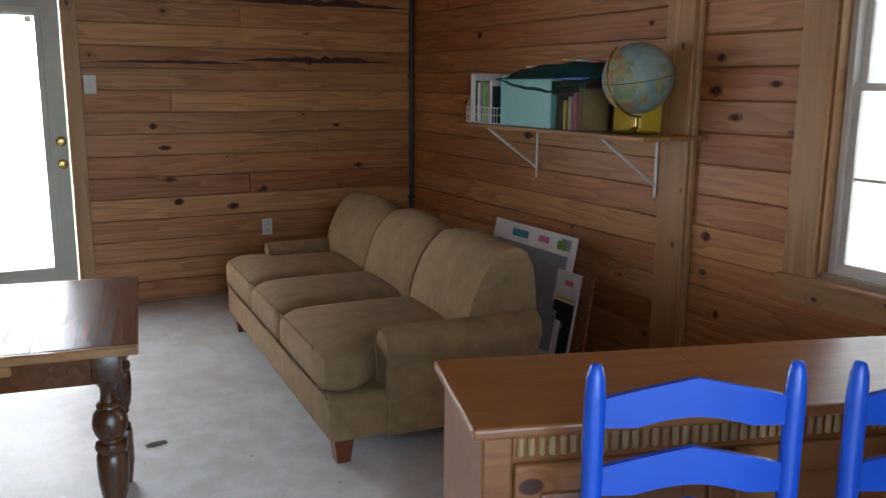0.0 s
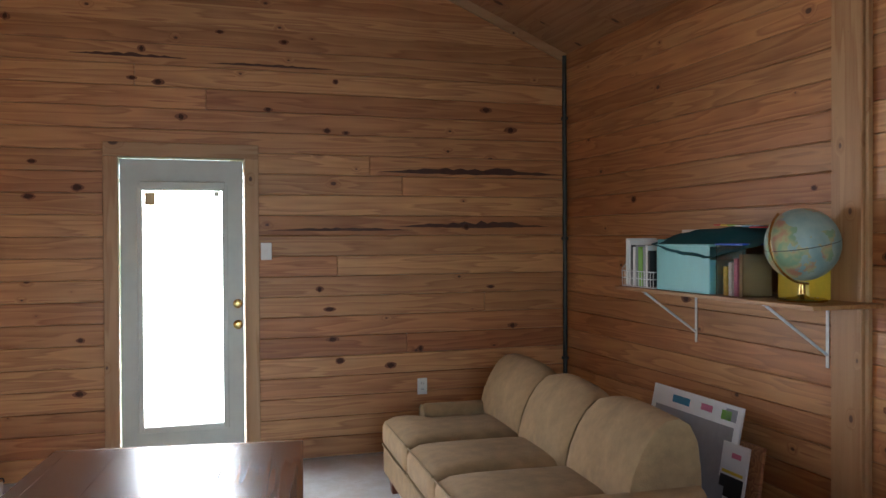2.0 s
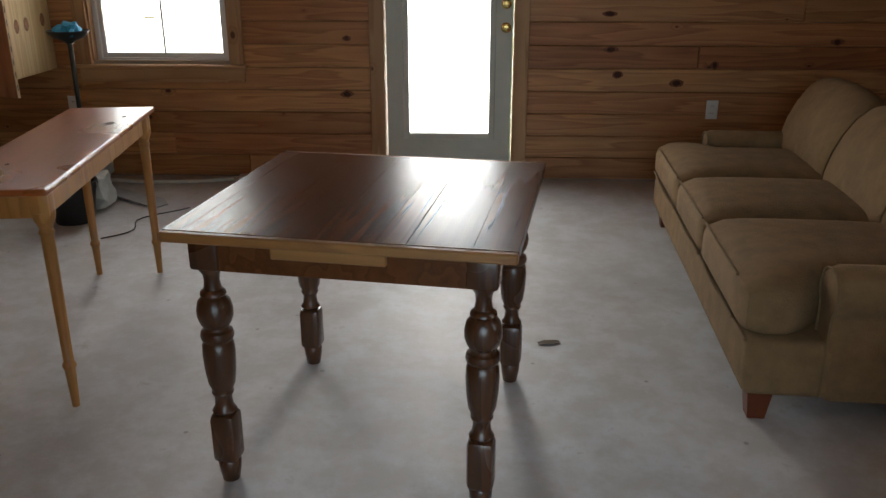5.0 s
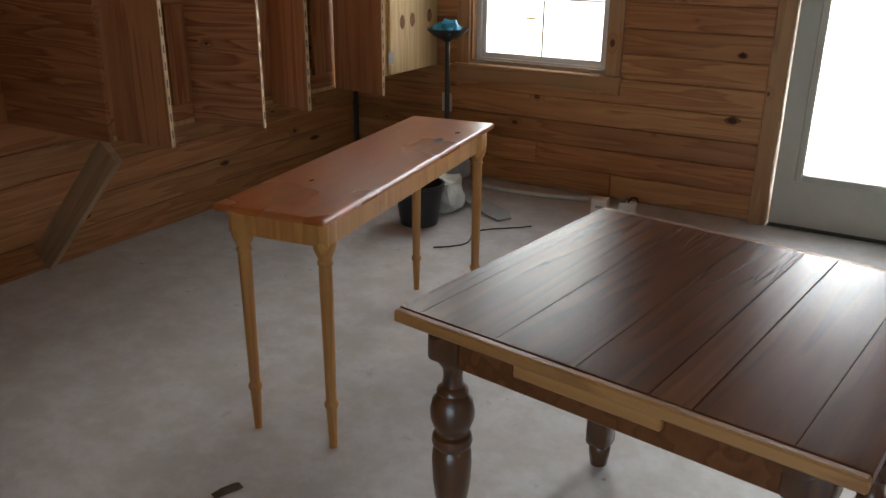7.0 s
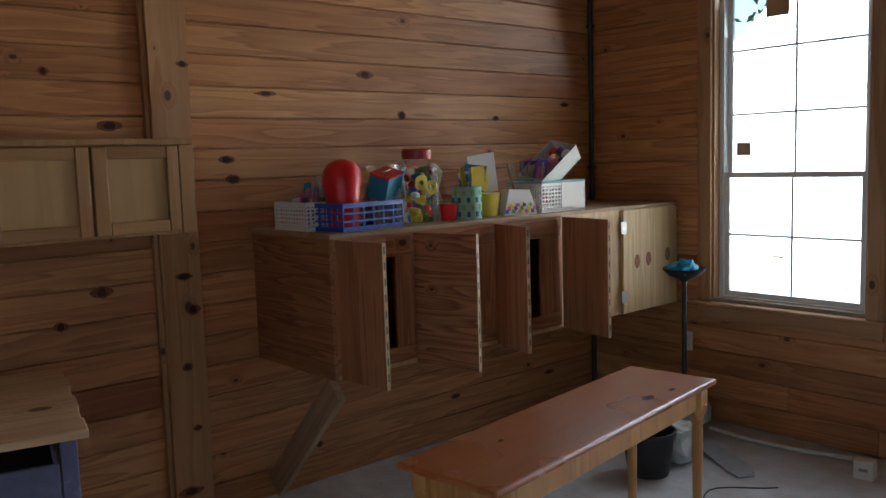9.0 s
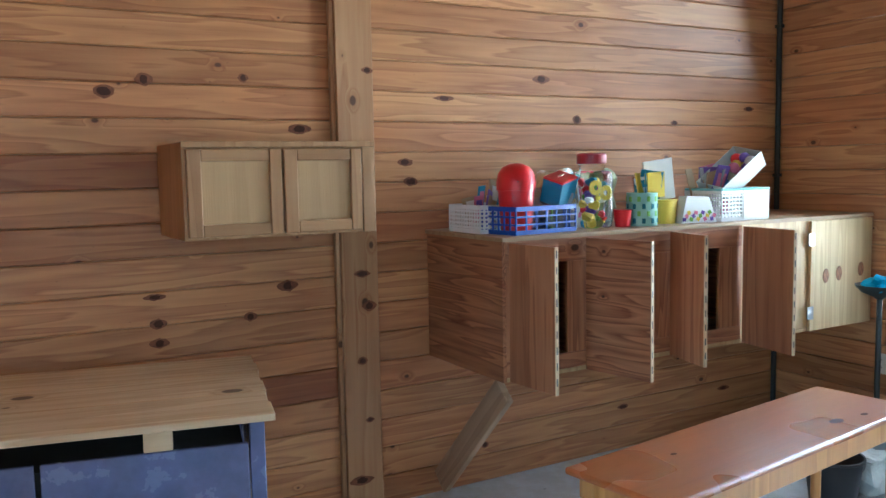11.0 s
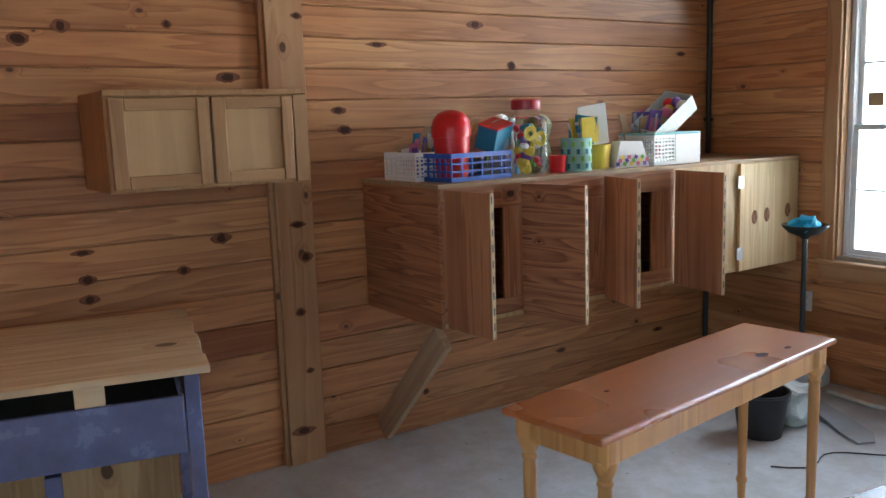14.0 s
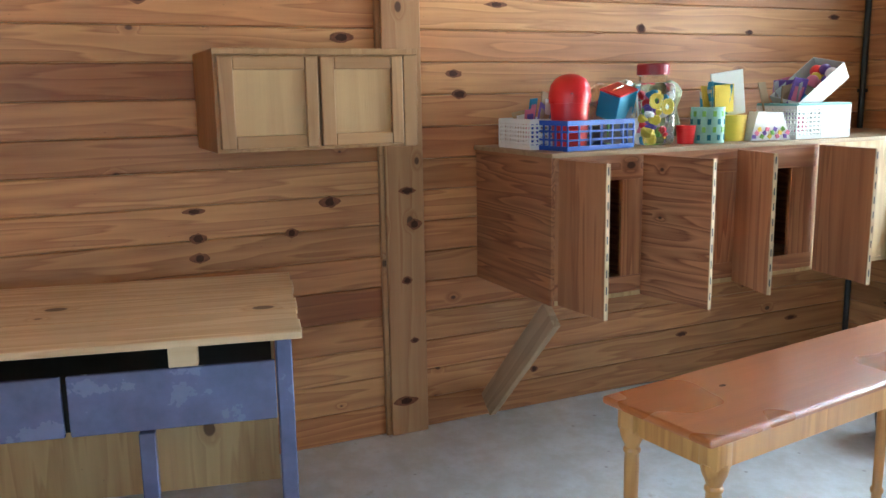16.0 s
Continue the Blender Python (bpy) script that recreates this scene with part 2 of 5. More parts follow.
WALNUT = wood("dark_oak", (0.17, 0.062, 0.022), (0.05, 0.017, 0.007), ring=9, rough=0.24, along="y", vary=0.4, wear=0.06, bump=0.15, coat=0.0, contrast=0.55)
WALNUT.node_tree.nodes["Principled BSDF"].inputs["Specular IOR Level"].default_value = 0.22
WALNUT_LEG = wood("dark_oak_leg", (0.10, 0.04, 0.016), (0.035, 0.013, 0.006), ring=7, rough=0.25, along="z", vary=0.2, coat=0.4)
WALNUT_EDGE = wood("worn_oak_edge", (0.36, 0.17, 0.055), (0.17, 0.065, 0.02), ring=9, rough=0.4, along="x", vary=0.15)
FOOT = plain("cherry_foot", (0.16, 0.04, 0.014), 0.35, scale=20)
CONCRETE = concrete()
SOFA = plain("tan_chenille", (0.27, 0.17, 0.08), 0.95, spots=0.28, scale=11, bump=0.9)
PIPING = plain("tan_piping", (0.22, 0.145, 0.07), 0.95, spots=0.1)
BLUE = plain("blue_paint", (0.012, 0.075, 0.48), 0.32, spots=0.1, scale=9, coat=0.3)
WHITE = plain("white_paint", (0.78, 0.78, 0.76), 0.45, spots=0.06, scale=6)
DOORGREY = plain("grey_green_paint", (0.56, 0.565, 0.49), 0.5, spots=0.08, scale=6)
VINYL = plain("white_vinyl", (0.72, 0.72, 0.70), 0.4, spots=0.05)
PLATE = plain("ivory_plastic", (0.72, 0.70, 0.64), 0.4, spots=0.05)
PLATE_DARK = plain("socket_slot", (0.06, 0.055, 0.05), 0.5)
BRASS = plain("brass", (0.62, 0.42, 0.15), 0.25, 1.0, spots=0.15)
STEEL = plain("steel", (0.4, 0.4, 0.4), 0.55, 1.0, spots=0.2)
IRON = plain("dark_pipe", (0.045, 0.05, 0.045), 0.5, 0.3)
BLACK = plain("black_plastic", (0.02, 0.02, 0.022), 0.45)
# near-black: the shade inside openings, put into the colour
SHADE_BLACK = plain("shade_black", (0.012, 0.011, 0.01), 0.9)
GLASS = glass_material("clear_glass")
CLEAR = glass_material("clear_plastic", 0.06, (0.93, 0.97, 0.97))
AQUA = plain("aqua_plastic", (0.20, 0.50, 0.50), 0.4, trans=0.15, spots=0.05)
TEAL = plain("teal_cloth", (0.02, 0.14, 0.17), 0.8)
RED = plain("red_plastic", (0.62, 0.012, 0.018), 0.3, spots=0.05)
DEEPRED = plain("dark_red_plastic", (0.30, 0.01, 0.02), 0.35)
BLUEP = plain("blue_plastic", (0.012, 0.07, 0.40), 0.35, spots=0.05)
CYAN = plain("cyan_card", (0.03, 0.22, 0.36), 0.6)
CYANCLOTH = plain("bright_blue_cloth", (0.02, 0.30, 0.52), 0.7)
YELLOW = plain("yellow_card", (0.75, 0.55, 0.05), 0.5)
GREEN = plain("green_card", (0.20, 0.42, 0.06), 0.5)
PAPER = plain("white_paper", (0.78, 0.77, 0.74), 0.7, spots=0.05)
PINK = plain("pink_card", (0.65, 0.18, 0.28), 0.5)
PURPLE = plain("purple_card", (0.16, 0.08, 0.35), 0.5)
GREY = plain("grey_card", (0.3, 0.3, 0.31), 0.6)
TAN = plain("tan_card", (0.42, 0.29, 0.15), 0.7)
MINT = plain("mint_card", (0.30, 0.52, 0.42), 0.6)
FOIL_BAG = plain("patterned_bag", (0.36, 0.36, 0.16), 0.45, spots=0.7, scale=22, bump=0.4)
FOIL = plain("foil", (0.75, 0.74, 0.7), 0.2, 1.0, bump=0.8, scale=30)
OLDBLUE = plain("worn_purple_lacquer", (0.14, 0.15, 0.28), 0.26, spots=0.35, scale=5, coat=0.25)
BARK = plain("bark", (0.11, 0.08, 0.055), 0.9, spots=0.3, scale=8, bump=0.5)
LEAF = plain("leaf", (0.07, 0.12, 0.035), 0.6, spots=0.35, scale=1.5)
GRASS = plain("grass", (0.075, 0.11, 0.032), 0.9, spots=0.3, scale=1.2, bump=0.3)
SIDING = plain("outer_siding", (0.36, 0.30, 0.22), 0.8, spots=0.15, scale=3)
ROOFING = plain("roof_metal", (0.28, 0.29, 0.28), 0.5, 0.3, spots=0.15, scale=3)
PEWTER = plain("pewter_paint", (0.36, 0.39, 0.41), 0.4, 0.2, spots=0.2, scale=9)
CHALK = plain("chalky_plastic", (0.62, 0.66, 0.62), 0.5)


def globe_material():
    m, nt, b = mat_base("globe_map", 0.4)
    tc = nt.nodes.new("ShaderNodeTexCoord")
    n = nd(nt, "ShaderNodeTexNoise", Scale=6.5, Detail=6.0, Roughness=0.6)
    n2 = nd(nt, "ShaderNodeTexNoise", Scale=16.0, Detail=2.0)
    nt.links.new(tc.outputs["Object"], n.inputs["Vector"])
    nt.links.new(tc.outputs["Object"], n2.inputs["Vector"])
    land = ramp(nt, n2.outputs[0], [(0.35, (0.42, 0.20, 0.13)), (0.5, (0.40, 0.38, 0.2)), (0.65, (0.2, 0.33, 0.2))])
    col = mix(nt, ramp(nt, n.outputs[0], [(0.50, (0, 0, 0)), (0.515, (1, 1, 1))]), ramp(nt, n2.outputs[0], [(0.3, (0.20, 0.33, 0.33)), (0.7, (0.34, 0.45, 0.42))]), land)
    nt.links.new(col, b.inputs["Base Color"])
    return m


GLOBE = globe_material()

# ---- builders ----
def link(name, bm, mat, parent=None, label="", at=None, smooth=False):
    me = bpy.data.meshes.new(name)
    bmesh.ops.recalc_face_normals(bm, faces=bm.faces)
    bm.to_mesh(me)
    bm.free()
    if smooth:
        me.shade_smooth()
        me.set_sharp_from_angle(angle=radians(42))
    me.materials.append(mat)
    ob = new(name, me)
    if parent is not None:
        ob.parent = parent
    if at is not None:
        ob.matrix_basis = at
    if label:
        ob["label"] = label
    return ob


def part(name, bm, mat, parent, label="", at=None, smooth=False):
    return link(name, bm, mat, parent, label, at, smooth)


def box(sx, sy, sz, c=(0, 0, 0), bevel=0.003, seg=1, bm=None):
    """A bevelled block of that size about c, in a bmesh of its own or added to one."""
    own = bmesh.new()
    bmesh.ops.create_cube(own, size=1.0, matrix=Matrix.Translation(c) @ Matrix.Diagonal((sx, sy, sz, 1)))
    if bevel > 0:
        bmesh.ops.bevel(own, geom=own.edges[:], offset=min(bevel, 0.45 * min(sx, sy, sz)), segments=seg, affect="EDGES", profile=0.5)
    if bm is None:
        return own
    join(bm, own)
    return bm


def join(bm, other, m=None):
    me = bpy.data.meshes.new("tmp")
    if m is not None:
        other.transform(m)
    other.to_mesh(me)
    other.free()
    bm.from_mesh(me)
    bpy.data.meshes.remove(me)
    return bm


def span(x0, x1, y0, y1, z0, z1, bevel=0.003, seg=1, bm=None):
    return box(x1 - x0, y1 - y0, z1 - z0, ((x0 + x1) / 2, (y0 + y1) / 2, (z0 + z1) / 2), bevel, seg, bm)


def lathe(profile, n=20, c=(0, 0, 0), bm=None):
    """A turned shape from (radius, height) pairs, closed at both ends."""
    own = bmesh.new()
    rings = []
    for r, z in profile:
        rings.append([own.verts.new((c[0] + r * math.cos(2 * math.pi * i / n), c[1] + r * math.sin(2 * math.pi * i / n), c[2] + z)) for i in range(n)])
    for a, b in zip(rings, rings[1:]):
        for i in range(n):
            own.faces.new((a[i], a[(i + 1) % n], b[(i + 1) % n], b[i]))
    own.faces.new(rings[0][::-1])
    own.faces.new(rings[-1])
    if bm is None:
        return own
    return join(bm, own)


def rod(a, b, r, n=8, bm=None):
    a, b = Vector(a), Vector(b)
    own = bmesh.new()
    d = b - a
    bmesh.ops.create_cone(own, cap_ends=True, segments=n, radius1=r, radius2=r, depth=d.length,
                          matrix=Matrix.Translation((a + b) / 2) @ d.to_track_quat("Z", "Y").to_matrix().to_4x4())
    if bm is None:
        return own
    return join(bm, own)


def prism(outline, depth, bm=None):
    """An outline in the xz plane, given depth along y (centred)."""
    own = bmesh.new()
    f = [own.verts.new((x, -depth / 2, z)) for x, z in outline]
    g = [own.verts.new((x, depth / 2, z)) for x, z in outline]
    own.faces.new(f)
    own.faces.new(g[::-1])
    for i in range(len(f)):
        j = (i + 1) % len(f)
        own.faces.new((f[i], g[i], g[j], f[j]))
    bmesh.ops.recalc_face_normals(own, faces=own.faces)
    if bm is None:
        return own
    return join(bm, own)


def thing(name, label, category, at=None, group=""):
    ob = new(name)
    ob.empty_display_size = 0.1
    if at is not None:
        ob.matrix_basis = at
    return tagged(ob, label, category, group)


def soft_block(sx, sy, sz, crown=0.03, r=0.05, n=10, c=(0, 0, 0)):
    """A stuffed cushion: a rounded block whose top swells."""
    bm = bmesh.new()
    bmesh.ops.create_cube(bm, size=1.0, matrix=Matrix.Diagonal((sx, sy, sz, 1)))
    bmesh.ops.subdivide_edges(bm, edges=bm.edges[:], cuts=n, use_grid_fill=True)
    for v in bm.verts:
        inner = Vector((max(-sx / 2 + r, min(sx / 2 - r, v.co.x)), max(-sy / 2 + r, min(sy / 2 - r, v.co.y)), max(-sz / 2 + r, min(sz / 2 - r, v.co.z))))
        d = v.co - inner
        if d.length > 1e-6:
            v.co = inner + d.normalized() * r
        u, w = 2 * v.co.x / sx, 2 * v.co.y / sy
        k = max(0, 1 - u ** 4) * max(0, 1 - w ** 4)
        v.co.z += crown * k * (1 if v.co.z > 0 else -0.2)
        v.co += Vector(c)
    return bm


# ---- structure ----
XL, XR, YS, RIDGE, EAVE = -2.72, 3.15, -5.40, 4.17, 2.90
XM = (XL + XR) / 2
SLOPE = (RIDGE - EAVE) / (XR - XM)
BOARD = 0.139
WIN = (0.738, 2.54)


def roof_z(x):
    return RIDGE - SLOPE * abs(x - XM)


def wall_solid(name, axis, at, out, u0, u1, holes, gable=False):
    """A wall behind its boards: blocks round its openings, from face `at` outwards by `out`."""
    bm = bmesh.new()
    cuts = sorted({u0, u1, *[h[0] for h in holes], *[h[1] for h in holes]} | ({XM} if gable else set()))
    for a, b in zip(cuts, cuts[1:]):
        mid = (a + b) / 2
        spans, z = [], 0.0
        for h in sorted((h for h in holes if h[0] < mid < h[1]), key=lambda h: h[2]):
            spans.append((z, h[2]))
            z = h[3]
        for z0, z1 in spans:
            if z1 - z0 > 1e-4:
                if axis == "y":
                    span(a, b, min(at, at + out), max(at, at + out), z0, z1, 0, bm=bm)
                else:
                    span(min(at, at + out), max(at, at + out), a, b, z0, z1, 0, bm=bm)
        if gable:
            own = prism([(a, z), (b, z), (b, roof_z(b)), (a, roof_z(a))], abs(out))
            join(bm, own, Matrix.Translation((0, at + out / 2, 0)))
        elif axis == "x":
            span(min(at, at + out), max(at, at + out), a, b, z, EAVE, 0, bm=bm)
    ob = link(name, bm, SIDING)
    return tagged(ob, "timber wall clad inside with horizontal knotty pine boards", "wall", kind="structure")


WB = (-1.84, -0.965, *WIN)          # back window opening
DB = (-0.012, 0.782, 0.0, 2.052)    # back door opening
WR = (-4.515, -3.59, *WIN)         # right window opening
SD = (-0.14, 1.62, 0.0, 2.10)      # the double doorway
wall_back = wall_solid("wall_back", "y", 0.018, 0.12, XL - 0.14, XR + 0.14, [WB, DB], gable=True)
wall_left = wall_solid("wall_left", "x", XL - 0.018, -0.12, YS, 0.018, [])
wall_right = wall_solid("wall_right", "x", XR + 0.018, 0.12, YS, 0.018, [WR])
wall_front = wall_solid("wall_front", "y", YS - 0.018, -0.12, XL - 0.14, XR + 0.14, [SD], gable=True)

floor_ob = tagged(link("floor", span(XL - 0.14, XR + 0.14, YS - 0.14, 0.14, -0.12, 0.0, 0), CONCRETE), "bare grey concrete slab floor with stains and scuffs", "floor", kind="structure")
cbm = bmesh.new()
for side in (-1, 1):
    x_e = XL - 0.5 if side < 0 else XR + 0.5
    n = 22
    for i in range(n):
        a, b = XM + (x_e - XM) * i / n, XM + (x_e - XM) * (i + 1) / n
        lo, hi = (a, b) if a < b else (b, a)
        gap = 0.004
        own = prism([(lo + gap / 2, roof_z(lo + gap / 2)), (hi - gap / 2, roof_z(hi - gap / 2)), (hi - gap / 2, roof_z(hi - gap / 2) + 0.02), (lo + gap / 2, roof_z(lo + gap / 2) + 0.02)], 6.2)
        join(cbm, own, Matrix.Translation((0, (YS) / 2, 0.0)))
CEIL = wood("ceiling_pine", (0.46, 0.255, 0.12), (0.25, 0.095, 0.03), knot=0.5, ring=8, along="y", vary=0.3, knot_size=0.014)
ceiling = tagged(link("ceiling", cbm, CEIL), "sloping ceiling of knotty pine boards", "ceiling", kind="structure")
rbm = bmesh.new()
for side in (-1, 1):
    x_e = XL - 0.5 if side < 0 else XR + 0.5
    lo, hi = min(XM, x_e), max(XM, x_e)
    join(rbm, prism([(lo, roof_z(lo) + 0.025), (hi, roof_z(hi) + 0.025), (hi, roof_z(hi) + 0.14), (lo, roof_z(lo) + 0.14)], 6.6), Matrix.Translation((0, YS / 2, 0)))
roof = tagged(link("roof", rbm, ROOFING), "sheet metal gable roof", "roof", kind="structure")

# ---- trim of openings ----
def trim(name, bm, label="pale pine casing board", mat=None):
    return tagged(link(name, bm, mat or PINE_TRIM), label, "trim", kind="structure")


T = 0.022
HEAD = wood("pine_head", (0.48, 0.29, 0.14), (0.29, 0.115, 0.036), knot=0.25, ring=5, vary=0.2)
trim("trim", span(-0.10, DB[0], -T, 0.0, 0, DB[3] + 0.0))
trim("trim", span(DB[1], DB[1] + 0.09, -T, 0.0, 0, DB[3]))
trim("trim", span(-0.10, DB[1] + 0.09, -T, 0.0, DB[3] + 0.001, DB[3] + 0.092), mat=HEAD)
trim("trim", span(DB[1] - 0.001, DB[1] + 0.017, 0.0, 0.14, 0, DB[3]), "pine door jamb")
trim("trim", span(DB[0] - 0.017, DB[0] + 0.001, 0.0, 0.14, 0, DB[3]), "pine door jamb")


def window(name, at, width, label, cw=0.085):
    """A double-hung sash window, built facing -y with its opening from x=0 to width, z at WIN."""
    h0, h1 = WIN
    w = tagged(new(name), label, "window", kind="structure")
    w.matrix_basis = at
    # casing and lining
    part("casing", span(-cw, 0.0, -T, 0, h0 - 0.02, h1 + 0.0), PINE_TRIM, w)
    part("casing", span(width, width + cw, -T, 0, h0 - 0.02, h1 + 0.0), PINE_TRIM, w)
    part("casing", span(-cw, width + cw, -T, 0, h1 + 0.001, h1 + 0.09), HEAD, w)
    part("lining", span(-0.002, 0.012, 0.0, 0.09, h0, h1, 0.001), PINE_TRIM, w)
    part("lining", span(width - 0.012, width + 0.002, 0.0, 0.09, h0, h1, 0.001), PINE_TRIM, w)
    part("lining", span(0.012, width - 0.012, 0.0, 0.09, h1 - 0.012, h1 + 0.002, 0.001), HEAD, w)
    part("window_sill", span(-cw - 0.015, width + cw + 0.015, -0.045, 0.09, h0 - 0.042, h0 - 0.021, 0.004), HEAD, w, "pine window sill, dusty")
    part("apron", span(-cw, width + cw, -0.018, 0.0, h0 - 0.13, h0 - 0.043), HEAD, w)
    fr = bmesh.new()
    for x in (0.012, width - 0.04):
        span(x, x + 0.028, 0.055, 0.12, h0 - 0.02, h1 - 0.012, 0.002, bm=fr)
    span(0.04, width - 0.04, 0.055, 0.12, h1 - 0.035, h1 - 0.012, 0.002, bm=fr)
    span(0.04, width - 0.04, 0.055, 0.13, h0 - 0.02, h0 + 0.012, 0.002, bm=fr)
    part("window_frame", fr, VINYL, w, "white vinyl window frame")
    mid = 1.45
    for k, (z0, z1, y, rows) in enumerate(((h0 + 0.012, mid + 0.015, 0.07, 2), (mid - 0.015, h1 - 0.035, 0.098, 3))):
        sash = bmesh.new()
        for x in (0.04, width - 0.068):
            span(x, x + 0.028, y, y + 0.024, z0, z1, 0.002, bm=sash)
        for z in (z0, z1 - 0.03):
            span(0.068, width - 0.068, y, y + 0.024, z, z + 0.03, 0.002, bm=sash)
        s = part("sash", sash, VINYL, w)
        for i in range(1, rows):
            z = z0 + (z1 - z0) * i / rows
            part("muntin", span(0.068, width - 0.068, y + 0.008, y + 0.016, z - 0.006, z + 0.006, 0.001), VINYL, s)
        part("muntin", span(width / 2 - 0.006, width / 2 + 0.006, y + 0.0075, y + 0.0165, z0 + 0.03, z1 - 0.03, 0.001), VINYL, s)
        g = part("pane", span(0.066, width - 0.066, y + 0.010, y + 0.014, z0 + 0.028, z1 - 0.028, 0), GLASS, s)
        g.visible_shadow = False
    return w


window_1 = window("window_1", pose(WB[0], 0, 0), WB[1] - WB[0], "white double-hung window with grilles and stickers on the panes")
for x, z, s in ((0.10, 1.56, 0.085), (0.27, 2.31, 0.13)):
    st = part("sticker", span(x, x + s, 0.092, 0.0935, z, z + s * 0.85, 0), TAN, window_1, "yellowed paper sticker")
part("sticker", span(0.33, 0.40, 0.0655, 0.067, 0.99, 1.0, 0), YELLOW, window_1)
window_2 = window("window_2", pose(XR, WR[1], 0, 0, 0, -90), WR[1] - WR[0], "white double-hung window with wide pine casing", 0.14)

# ---- back door ----
door_1 = tagged(new("door_1"), "closed grey-green door with one tall glass light", "door", kind="structure")
slab = bmesh.new()
GX0, GX1, GZ0, GZ1 = 0.135, 0.637, 0.292, 1.838
for a in ((0, GX0, 0.012, 2.04), (GX1, 0.77, 0.012, 2.04), (GX0, GX1, 0.012, GZ0), (GX0, GX1, GZ1, 2.04)):
    span(a[0], a[1], 0.022, 0.066, a[2], a[3], 0.0, bm=slab)
part("slab", slab, DOORGREY, door_1)
bead = bmesh.new()
for a in ((0.10, 0.137, 0.255, 1.875), (0.635, 0.672, 0.255, 1.875), (0.137, 0.635, 0.255, 0.294), (0.137, 0.635, 1.836, 1.875)):
    span(a[0], a[1], 0.008, 0.0215, a[2], a[3], 0.006, 2, bm=bead)
part("glazing_bead", bead, DOORGREY, door_1)
part("blind_rail", span(0.12, 0.655, -0.012, 0.0075, 1.845, 1.895, 0.004), DOORGREY, door_1, "narrow blind head rail")
pg = part("pane", span(GX0 - 0.004, GX1 + 0.004, 0.040, 0.045, GZ0 - 0.004, GZ1 + 0.004, 0), GLASS, door_1)
pg.visible_shadow = False
part("sticker", span(0.150, 0.215, 0.036, 0.0375, 1.74, 1.825, 0), TAN, door_1)
part("blind_catch", span(0.585, 0.62, 0.025, 0.038, 1.80, 1.835, 0.003), DOORGREY, door_1)
for z, nm in ((1.085, "deadbolt"), (0.945, "door_knob")):
    own = lathe([(0.031, 0), (0.031, 0.006), (0.016, 0.01), (0.013, 0.025), (0.024, 0.032), (0.026, 0.045), (0.018, 0.055), (0.004, 0.057)], 20)
    own.transform(Matrix.Rotation(radians(90), 4, "X"))
    part(nm, own, BRASS, door_1, "brass " + nm.replace("_", " "), at=pose(0.733, 0.0215, z), smooth=True)
part("threshold", span(0.0, 0.77, -0.01, 0.12, 0.0, 0.011, 0.003), IRON, door_1)

# ---- switches, sockets, pipes ----
def wall_plate(name, at, label, slots):
    p = thing(name, label, "outlet" if "outlet" in name else "switch", at)
    part("cover", span(-0.036, 0.036, -0.006, 0.0, -0.058, 0.058, 0.003, 2), PLATE, p)
    if slots == 1:
        part("toggle", span(-0.006, 0.006, -0.017, -0.0055, -0.008, 0.014, 0.002), PLATE, p)
    else:
        for z in (-0.022, 0.022):
            part("socket", span(-0.016, 0.016, -0.0085, -0.0055, z - 0.014, z + 0.014, 0.002), PLATE, p)
            for x in (-0.006, 0.006):
                part("slot", span(x - 0.0015, x + 0.0015, -0.0092, -0.0082, z - 0.005, z + 0.006, 0), PLATE_DARK, p)
    return p


wall_plate("light_switch", pose(0.921, -0.001, 1.434), "ivory light switch plate on the pine wall", 1)
wall_plate("wall_outlet", pose(2.011, -0.001, 0.459), "ivory double power outlet on the pine wall", 2)
wall_plate("wall_outlet", pose(-2.00, -0.001, 0.46), "ivory double power outlet behind the upturned fan", 2)
for x, zt in ((XR - 0.02, 2.88), (XL + 0.02, 2.88)):
    cp = thing("corner_pipe", "dark conduit pipe running up the corner", "pipe", pose(x, -0.02, 0))
    part("pipe", lathe([(0.016, 0.001), (0.016, zt)], 12), IRON, cp, smooth=True)
    for z in (0.6, 1.5, 2.4):
        part("clamp", span(-0.022, 0.022, -0.018, 0.018, z, z + 0.02, 0.002), IRON, cp)

# corner batten under the ceiling slope on the back wall
tb = bmesh.new()
for side in (-1, 1):
    xe = XR if side > 0 else XL
    lo, hi = min(XM, xe), max(XM, xe)
    join(tb, prism([(lo, roof_z(lo) - 0.075), (hi, roof_z(hi) - 0.075), (hi, roof_z(hi) - 0.004), (lo, roof_z(lo) - 0.004)], 0.018), Matrix.Translation((0, -0.0105, 0)))
trim("trim", tb, "pine batten along the ceiling slope", HEAD)

# posts standing proud of the side walls
def wall_post(at, sign, label):
    p = thing("wall_post", label, "post", at)
    part("board", span(-0.0, 0.04, -0.089, 0.089, 0.001, 2.86, 0.004), PINE_POST, p)
    part("batten", span(0.0, 0.025, 0.0895 if sign > 0 else -0.109, 0.109 if sign > 0 else -0.0895, 0.001, 2.86, 0.003), PINE_TRIM, p)
    return p


wall_post(pose(XL + 0.001, -2.85, 0), -1, "knotty pine post against the boarded wall")
wall_post(pose(XR - 0.001, -2.815, 0, 0, 0, 180), 1, "pale pine post against the boarded wall")

